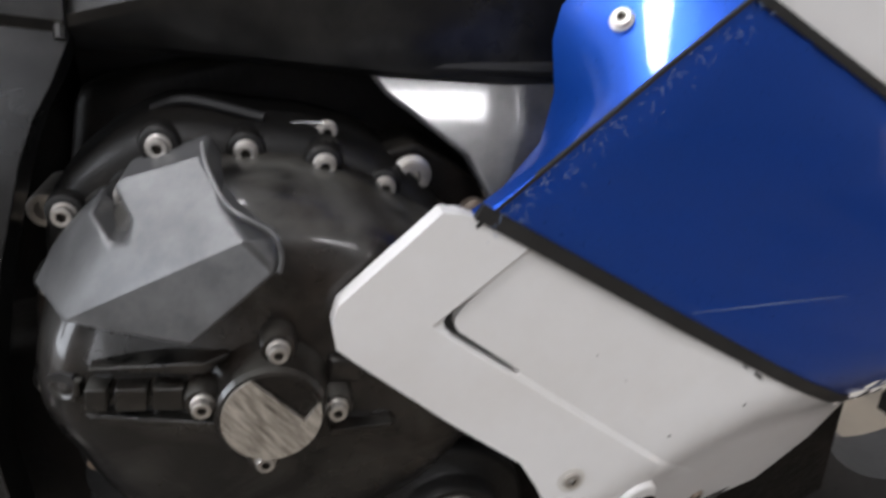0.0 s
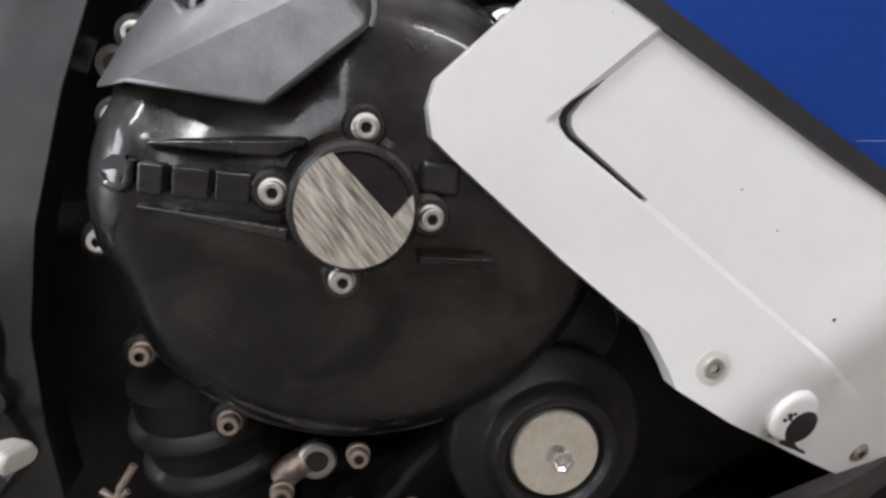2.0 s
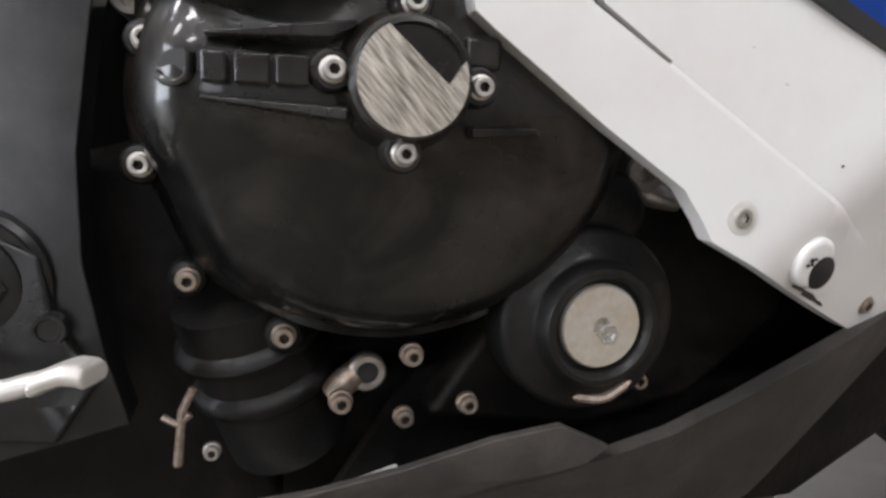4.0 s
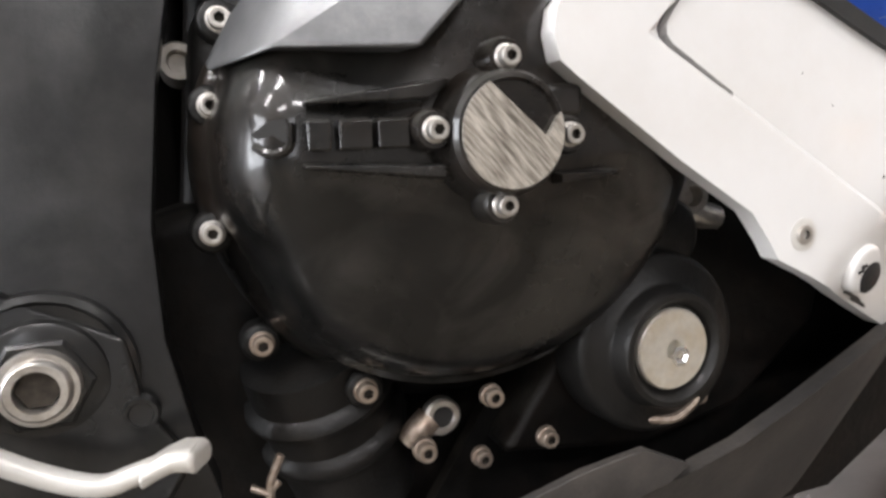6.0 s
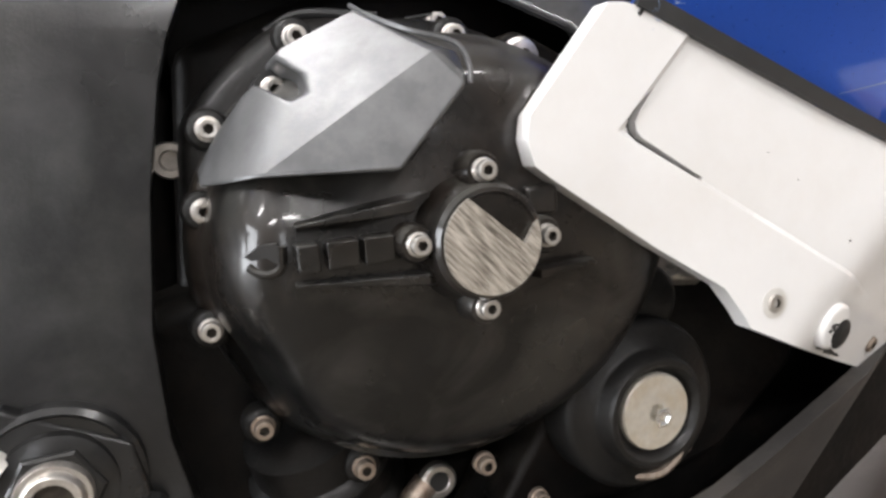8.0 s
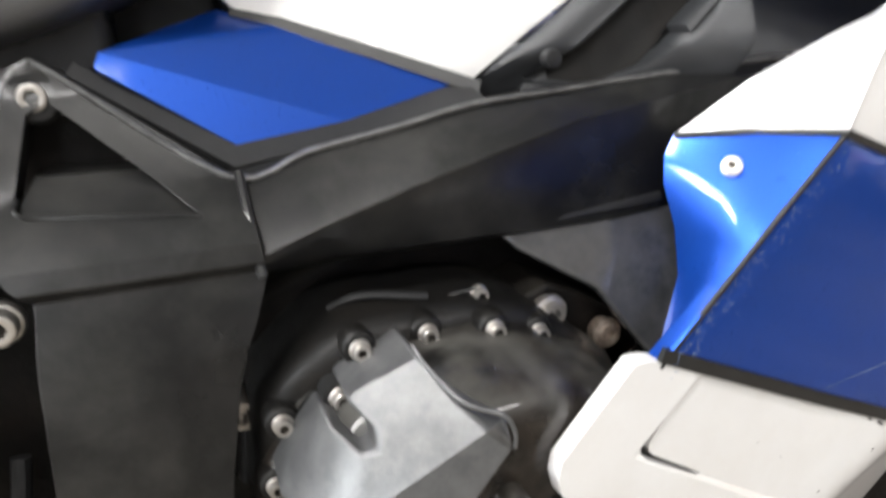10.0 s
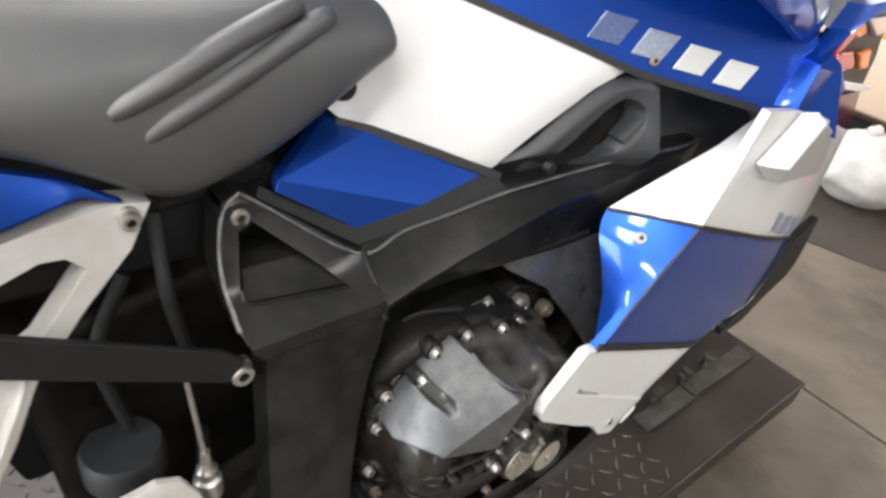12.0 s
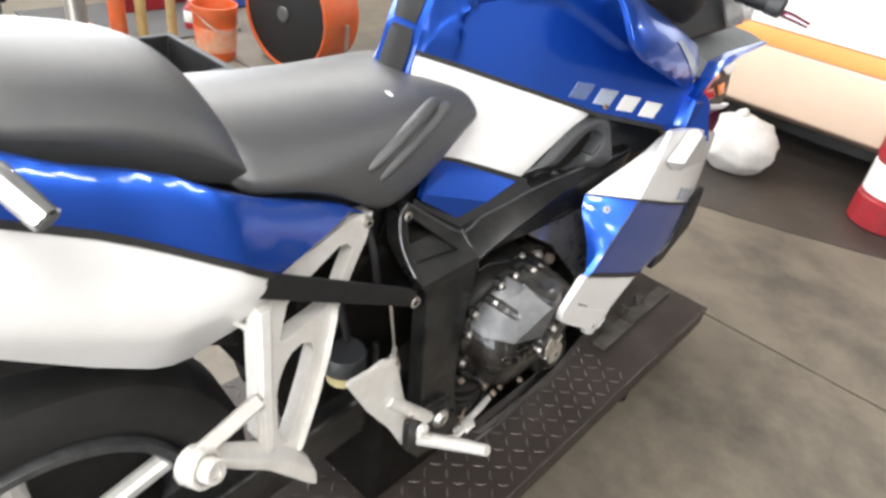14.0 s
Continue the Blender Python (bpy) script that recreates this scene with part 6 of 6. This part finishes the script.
part("brake_switch", tube([(-0.213, -0.165, 0.74), (-0.210, -0.175, 0.68), (-0.208, -0.18, 0.64)], 0.0022, 10), ALU, bike)
part("switch_boot", lathe([(0.012, -0.015), (0.012, 0.006), (0.009, 0.009), (0.009, 0.018), (0.005, 0.024), (0.004, 0.04), (0, 0.04)], (-0.208, -0.178, 0.62), (0, 0, 1), 16), ALU, bike)
for k, q in enumerate(([(-0.20, -0.09, 0.84), (-0.205, -0.12, 0.78), (-0.19, -0.12, 0.70)], [(-0.23, -0.1, 0.80), (-0.26, -0.11, 0.74), (-0.25, -0.12, 0.66)], [(-0.19, -0.12, 0.62), (-0.20, -0.15, 0.52), (-0.17, -0.16, 0.45)])):
    part("hose", tube(smooth_path(q, 6), 0.006, 10), PLASTIC, bike)
part("toe_lever", tube(smooth_path([(-0.02, -0.19, 0.34), (0.05, -0.185, 0.345), (0.09, -0.18, 0.352)], 5), 0.007, 10, None), BRACKET, bike)

# ---- rear wheel ----
WX, WZ = -0.68, 0.44
tyre = [(0.215, -0.07), (0.235, -0.085), (0.27, -0.09), (0.295, -0.08), (0.31, -0.05), (0.316, 0.0), (0.31, 0.05), (0.295, 0.08), (0.27, 0.09), (0.235, 0.085), (0.215, 0.07)]
wheel = part("rear_wheel", loft([[(WX + r * math.cos(a), YC + y, WZ + r * math.sin(a)) for r, y in tyre] for a in np.linspace(0, 2 * math.pi, 61)], caps=False), RUBBER, bike, "black rear tyre")
part("rim", loft([[(WX + r * math.cos(a), YC + y, WZ + r * math.sin(a)) for r, y in ((0.212, -0.078), (0.209, -0.084), (0.196, -0.082), (0.186, -0.06), (0.186, 0.06), (0.196, 0.082), (0.209, 0.084), (0.212, 0.078))] for a in np.linspace(0, 2 * math.pi, 61)], caps=False), GUARD, wheel, "grey cast wheel rim")
part("hub", lathe([(0.06, -0.07), (0.065, 0.05), (0.05, 0.075), (0, 0.075)], (WX, YC, WZ), seg=32), GUARD, wheel)
# added black disc, so the view through the wheel stays dark
part("wheel_gap_fill", lathe([(0.185, -0.03), (0.185, 0.02), (0.0, 0.02)], (WX, YC, WZ), seg=40), RUBBER, wheel)
for k in range(5):
    a = radians(20 + 72 * k)
    part("spoke", tube([(WX + 0.05 * math.cos(a), YC - 0.045, WZ + 0.05 * math.sin(a)), (WX + 0.2 * math.cos(a), YC - 0.055, WZ + 0.2 * math.sin(a))], 0.016, 10), BRACKET, wheel)
FX = 0.93
front = part("front_wheel", loft([[(FX + r * 0.95 * math.cos(a), YC + y * 0.66, 0.45 + r * 0.95 * math.sin(a)) for r, y in tyre] for a in np.linspace(0, 2 * math.pi, 49)], caps=False), RUBBER, bike, "black front tyre")
part("hub", lathe([(0.05, -0.05), (0.05, 0.05), (0, 0.05)], (FX, YC, 0.45), seg=24), GUARD, front)
part("nose_shell", loft([[(0.40, YC - 0.20, 0.60), (0.40, YC + 0.20, 0.60), (0.40, YC + 0.20, 1.04), (0.40, YC - 0.20, 1.04)], [(0.62, YC - 0.19, 0.72), (0.62, YC + 0.19, 0.72), (0.62, YC + 0.19, 1.03), (0.62, YC - 0.19, 1.03)], [(0.80, YC - 0.10, 0.85), (0.80, YC + 0.10, 0.85), (0.80, YC + 0.10, 1.02), (0.80, YC - 0.10, 1.02)]]), PLASTIC, bike, bevel=0.02)

# ---- things round the bike ----
def parked_car():
    t = thing("parked_car", "cream car with an orange stripe and a white upper body", "car", (3.6, -0.6, 0))
    ys = [-2.62, -2.58, -2.45, -2.1, -1.5, -0.6, 0.3, 0.9, 1.25, 1.38, 1.42]
    inset = [0.30, 0.16, 0.07, 0.02, 0.0, 0.0, 0.0, 0.02, 0.07, 0.16, 0.30]
    part("lower_body", loft([[(2.99 + i, y, 0.17), (2.90 + i, y, 0.22), (2.875 + i, y, 0.36), (2.885 + i, y, 0.50), (2.895 + i, y, 0.53), (4.485 - i, y, 0.53), (4.50 - i, y, 0.36), (4.39 - i, y, 0.17)] for y, i in zip(ys, inset)]), CREAM, t, bevel=0.012)
    part("stripe", loft([[(2.888 + i, y, 0.531), (2.880 + i, y, 0.57), (2.888 + i, y, 0.61), (4.49 - i, y, 0.61), (4.50 - i, y, 0.57), (4.49 - i, y, 0.531)] for y, i in zip(ys, inset)]), STRIPE, t, "glossy orange stripe")
    part("upper_body", loft([[(2.895 + i, y, 0.611), (2.915 + i, y, 0.74), (2.97 + i, y, h), (4.40 - i, y, h), (4.46 - i, y, 0.74), (4.485 - i, y, 0.611)] for y, i, h in zip(ys, inset, [0.74, 0.78, 0.80, 0.82, 0.85, 0.87, 0.87, 0.85, 0.81, 0.78, 0.74])]), OFFWHITE, t, bevel=0.012)
    cab = part("cabin", loft([[(3.0 + k, y0, z), (4.37 - k, y0, z), (4.37 - k, y1, z), (3.0 + k, y1, z)] for k, y0, y1, z in ((0.0, -1.75, 0.75, 0.85), (0.16, -1.30, 0.35, 1.22), (0.24, -1.15, 0.20, 1.30))]), OFFWHITE, t, bevel=0.04, segs=3)
    for y0, y1, a0, a1 in ((-1.52, -0.55, -1.22, -0.55), (-0.47, 0.55, -0.47, 0.25)):
        part("side_window", loft([[(3.0 + 0.16 * (z - 0.85) / 0.37 - dx, y0 + (a0 - y0) * (z - 0.85) / 0.37, z), (3.0 + 0.16 * (z - 0.85) / 0.37 - dx, y1 + (a1 - y1) * (z - 0.85) / 0.37, z)][:: 1 if dx else -1] for dx in (0.004,) for z in (0.89, 1.18)] , caps=False, closed=False), SCREEN, cab)
    for y in (-1.6, -0.51, 0.62):
        part("door_seam", box(2.8845, 2.8865, y - 0.003, y + 0.003, 0.25, 0.50), BLACK_TRIM, t)
    part("underbody", box(3.05, 4.3, -2.3, 1.1, 0.10, 0.20), BLACK_TRIM, t)
    for y in (-1.95, 0.95):
        for x, s in ((2.955, -1), (4.42, 1)):
            w = part("wheel", lathe([(0.17, 0), (0.28, 0.0), (0.30, 0.03), (0.30, 0.15), (0.28, 0.18), (0.19, 0.18), (0.185, 0.165), (0, 0.165)], (x - s * 0.09, y, 0.30), (s, 0, 0), 36), RUBBER, t)
            part("hubcap", lathe([(0.18, 0.0), (0.17, 0.02), (0.06, 0.03), (0, 0.03)], (x + s * 0.07, y, 0.30), (s, 0, 0), 28), ALU, w)


parked_car()


def bag(x, y):
    t = bmesh.new()
    bmesh.ops.create_icosphere(t, subdivisions=4, radius=1)
    for v in t.verts:
        n = noise.noise(v.co * 2.2) * 0.10 + noise.noise(v.co * 5) * 0.05 + abs(noise.noise(v.co * 9)) * 0.05
        v.co = Vector((v.co.x * 0.165, v.co.y * 0.185, max(v.co.z, -0.82) * 0.145)) * (1 + n)
        v.co += Vector((x, y, 0.125))
    body = part("plastic_bag", t, BAG, None, angle=180)
    tagged(body, "stuffed white plastic bag on the floor", "bag")
    k = bmesh.new()
    bmesh.ops.create_icosphere(k, subdivisions=3, radius=0.028)
    for v in k.verts:
        v.co *= 1 + 0.35 * noise.noise(v.co * 60)
        v.co += Vector((x - 0.02, y + 0.02, 0.275))
    part("knot", k, BAG, body)


bag(2.56, 0.20)


def jug(x, y):
    t = thing("red_drum", "red plastic drum with a white band on the floor", "drum", (x, y, 0))
    part("body", lathe([(0.13, 0), (0.14, 0.01), (0.14, 0.13), (0.13, 0.14), (0.13, 0.30), (0.14, 0.31), (0.14, 0.42), (0.10, 0.45), (0, 0.45)], (x, y, 0), (0, 0, 1), 32), RED, t)
    part("band", lathe([(0.1305, 0.15), (0.134, 0.155), (0.134, 0.285), (0.1305, 0.29)], (x, y, 0), (0, 0, 1), 32), OFFWHITE, t)


jug(2.60, -0.50)


def bucket(x, y):
    t = thing("bucket", "orange plastic bucket, scuffed, standing on the floor", "bucket", (x, y, 0))
    part("pail", lathe([(0.098, 0.0), (0.102, 0.005), (0.117, 0.255), (0.124, 0.257), (0.124, 0.29), (0.115, 0.29), (0.098, 0.02), (0, 0.02)], (x, y, 0), (0, 0, 1), 36), ORANGE, t)
    part("label", lathe([(0.1065, 0.05), (0.1155, 0.18), (0.112, 0.18)], (x, y, 0), (0, 0, 1), 36), mat("worn_paper_label", (0.6, 0.32, 0.2), 0.7, dirt=(0.75, 0.1, 0.02), dirt_amt=1.0, dirt_scale=8), t)
    part("handle", tube(smooth_path([(x - 0.122, y, 0.26), (x - 0.085, y - 0.10, 0.20), (x, y - 0.14, 0.17), (x + 0.085, y - 0.10, 0.20), (x + 0.122, y, 0.26)], 5), 0.003, 8), ALU, t)


bucket(1.22, 2.66)


def tub(x0, x1, y0, y1, h):
    t = thing("storage_tub", "black rectangular plastic tub, open and empty", "tub", ((x0 + x1) / 2, (y0 + y1) / 2, 0), "tubs")
    def ring(z, i):
        return [(x0 + i, y0 + i, z), (x1 - i, y0 + i, z), (x1 - i, y1 - i, z), (x0 + i, y1 - i, z)]
    part("body", loft([ring(0, 0.06), ring(h - 0.03, 0.02), ring(h - 0.005, 0.018), ring(h - 0.005, 0.03), ring(0.02, 0.075)]), PLASTIC, t, bevel=0.008)
    part("rim", loft([ring(h - 0.03, 0.012), ring(h - 0.03, 0), ring(h, 0), ring(h, 0.03), ring(h - 0.012, 0.03), ring(h - 0.012, 0.012), ring(h - 0.03, 0.012)], caps=False), GREY_PLASTIC, t, "scuffed grey-black rim", bevel=0.004)


tub(0.16, 0.68, 1.62, 2.12, 0.36)
tub(-0.45, 0.08, 1.75, 2.3, 0.33)


def can(x, y):
    t = thing("trash_can", "round black trash can with a pale rim", "can", (x, y, 0))
    part("body", lathe([(0.14, 0), (0.165, 0.44), (0.15, 0.44), (0.13, 0.02), (0, 0.02)], (x, y, 0), (0, 0, 1), 36), PLASTIC, t)
    part("rim", tube([(x + 0.168 * math.cos(a), y + 0.168 * math.sin(a), 0.444) for a in np.linspace(0, 2 * math.pi, 49)], 0.008, 10), GUARD, t)


can(0.21, 1.36)


def post(x, y):
    t = thing("lift_post", "grey metal post with a red lower sleeve", "post", (x, y, 0))
    part("pole", tube([(x, y, 0.0), (x, y, 1.2)], 0.03, 16), ALU, t)
    part("sleeve", tube([(x, y, 0.12), (x, y, 0.62)], 0.042, 16), RED, t)
    part("base", lathe([(0.14, 0), (0.14, 0.012), (0.05, 0.02), (0, 0.02)], (x, y, 0), (0, 0, 1), 24), ALU, t)


post(0.085, 1.55)


def fan(x, y):
    t = thing("drum_fan", "orange drum fan with a black grille", "fan", (x, y, 0))
    ax = Vector((-1.0, -0.14, 0.0)).normalized()
    c = Vector((x, y, 0.33))
    part("drum", lathe([(0.27, -0.13), (0.285, -0.12), (0.28, -0.06), (0.285, -0.05), (0.28, 0.05), (0.288, 0.12), (0.285, 0.136), (0.277, 0.136), (0.272, 0.12), (0.262, -0.12)], c, ax, 40), ORANGE, t)
    part("grille", lathe([(0.273, 0.118), (0.272, 0.126), (0.2, 0.135), (0.1, 0.14), (0, 0.14)], c, ax, 40), PLASTIC, t)
    part("hub", lathe([(0.04, 0.142), (0.035, 0.15), (0, 0.15)], c, ax, 20), GUARD, t)
    s = Vector((-ax.y, ax.x, 0))
    part("stand", tube([c + s * 0.31, c + s * 0.31 - Vector((0, 0, 0.31)), c - s * 0.31 - Vector((0, 0, 0.31)), c - s * 0.31], 0.012, 10), ALU, t)


fan(1.50, 2.26)


def pole(x, y, m, name, label, r=0.03, h=1.1):
    tagged(part(name, join(tube([(x, y, 0), (x, y, h)], r, 12), lathe([(r * 1.6, 0), (r * 1.6, 0.01), (0, 0.012)], (x, y, 0), (0, 0, 1), 16)), m), label, "pole")


pole(0.90, 3.12, ORANGE, "orange_pole", "orange painted pole standing on the floor", 0.045)
pole(1.0, 3.05, TAN, "wooden_leg", "brown wooden table leg", 0.03)
pole(1.02, 2.75, TAN, "wooden_leg", "yellowish brown wooden table leg", 0.025)
pole(2.0, 3.6, TEAL, "teal_pole", "teal painted metal pole", 0.05)


def gas_can(x, y, m, label):
    t = thing("fuel_can", label, "fuel can", (x, y, 0), "fuel cans")
    part("body", loft([[(x - a, y - b, z), (x + a, y - b, z), (x + a, y + b, z), (x - a, y + b, z)] for a, b, z in ((0.13, 0.08, 0), (0.14, 0.09, 0.02), (0.14, 0.09, 0.26), (0.09, 0.06, 0.32))]), m, t, bevel=0.015)
    part("handle", tube(smooth_path([(x - 0.07, y, 0.31), (x - 0.05, y, 0.37), (x + 0.05, y, 0.37), (x + 0.07, y, 0.31)], 5), 0.012, 10), m, t)
    part("cap", lathe([(0.03, 0), (0.03, 0.04), (0, 0.04)], (x + 0.1, y, 0.28), (0, 0, 1), 16), BLACK_TRIM, t)


gas_can(1.28, 3.62, RED, "red plastic fuel can on the floor")
gas_can(1.60, 3.72, RED, "red plastic fuel can on the floor")
gas_can(1.86, 3.50, BLUE_PLAIN, "blue plastic fuel can on the floor")


def bottle(x, y):
    t = thing("bottle", "small red bottle with a white label on the floor", "bottle", (x, y, 0))
    part("body", lathe([(0.036, 0), (0.04, 0.006), (0.04, 0.13), (0.016, 0.16), (0.016, 0.175), (0, 0.175)], (x, y, 0), (0, 0, 1), 24), RED, t)
    part("label", lathe([(0.0402, 0.05), (0.0412, 0.052), (0.0412, 0.115), (0.0402, 0.117)], (x, y, 0), (0, 0, 1), 24), OFFWHITE, t)
    part("cap", lathe([(0.018, 0), (0.018, 0.025), (0, 0.025)], (x, y, 0.172), (0, 0, 1), 16), OFFWHITE, t)


bottle(1.35, 3.14)


def cabinet(x0, x1, y, m, label, h=0.9):
    t = thing("tool_cabinet", label, "cabinet", ((x0 + x1) / 2, y, 0), "cabinets")
    part("body", box(x0, x1, y, y + 0.5, 0.0, h), m, t, bevel=0.01)
    n = 4
    for k in range(n):
        z0 = 0.08 + k * (h - 0.1) / n
        d = part("drawer", box(x0 + 0.02, x1 - 0.02, y - 0.015, y, z0, z0 + (h - 0.1) / n - 0.015), m, t, bevel=0.004)
        part("handle", tube([(x0 + 0.1, y - 0.03, z0 + 0.13), (x1 - 0.1, y - 0.03, z0 + 0.13)], 0.008, 8), ALU, d)


cabinet(1.25, 1.95, 4.1, RED, "red steel tool cabinet with drawers")
cabinet(2.05, 2.6, 4.1, BLUE_PLAIN, "blue steel tool cabinet with drawers")
cabinet(0.1, 1.15, 4.6, TEAL, "dark teal workbench cabinet")
tagged(part("floor_mat", box(0.6, 1.6, 3.0, 3.8, 0.0, 0.012), CARPET, bevel=0.004), "dark grey rubber mat on the floor", "mat")


def cart(x, y):
    t = thing("parts_cart", "dark metal cart cluttered with black parts", "cart", (x, y, 0))
    part("shelf", box(x - 0.3, x + 0.3, y - 0.2, y + 0.2, 0.42, 0.45), PLASTIC, t, bevel=0.005)
    for dx in (-0.27, 0.27):
        for dy in (-0.17, 0.17):
            part("leg", tube([(x + dx, y + dy, 0), (x + dx, y + dy, 0.45)], 0.014, 10), GUARD, t)
    rr = random.Random(2)
    for k in range(7):
        a, b = x + rr.uniform(-0.22, 0.22), y + rr.uniform(-0.12, 0.12)
        part("part_box", box(a - rr.uniform(0.03, 0.09), a + 0.06, b - 0.05, b + 0.06, 0.45, 0.45 + rr.uniform(0.05, 0.16)), BLACK_TRIM, t, bevel=0.01)
    part("green_cap", lathe([(0.04, 0), (0.04, 0.05), (0.02, 0.06), (0, 0.06)], (x + 0.33, y - 0.1, 0.45), (0, 0, 1), 16), GREEN, t)


cart(-0.1, 2.75)
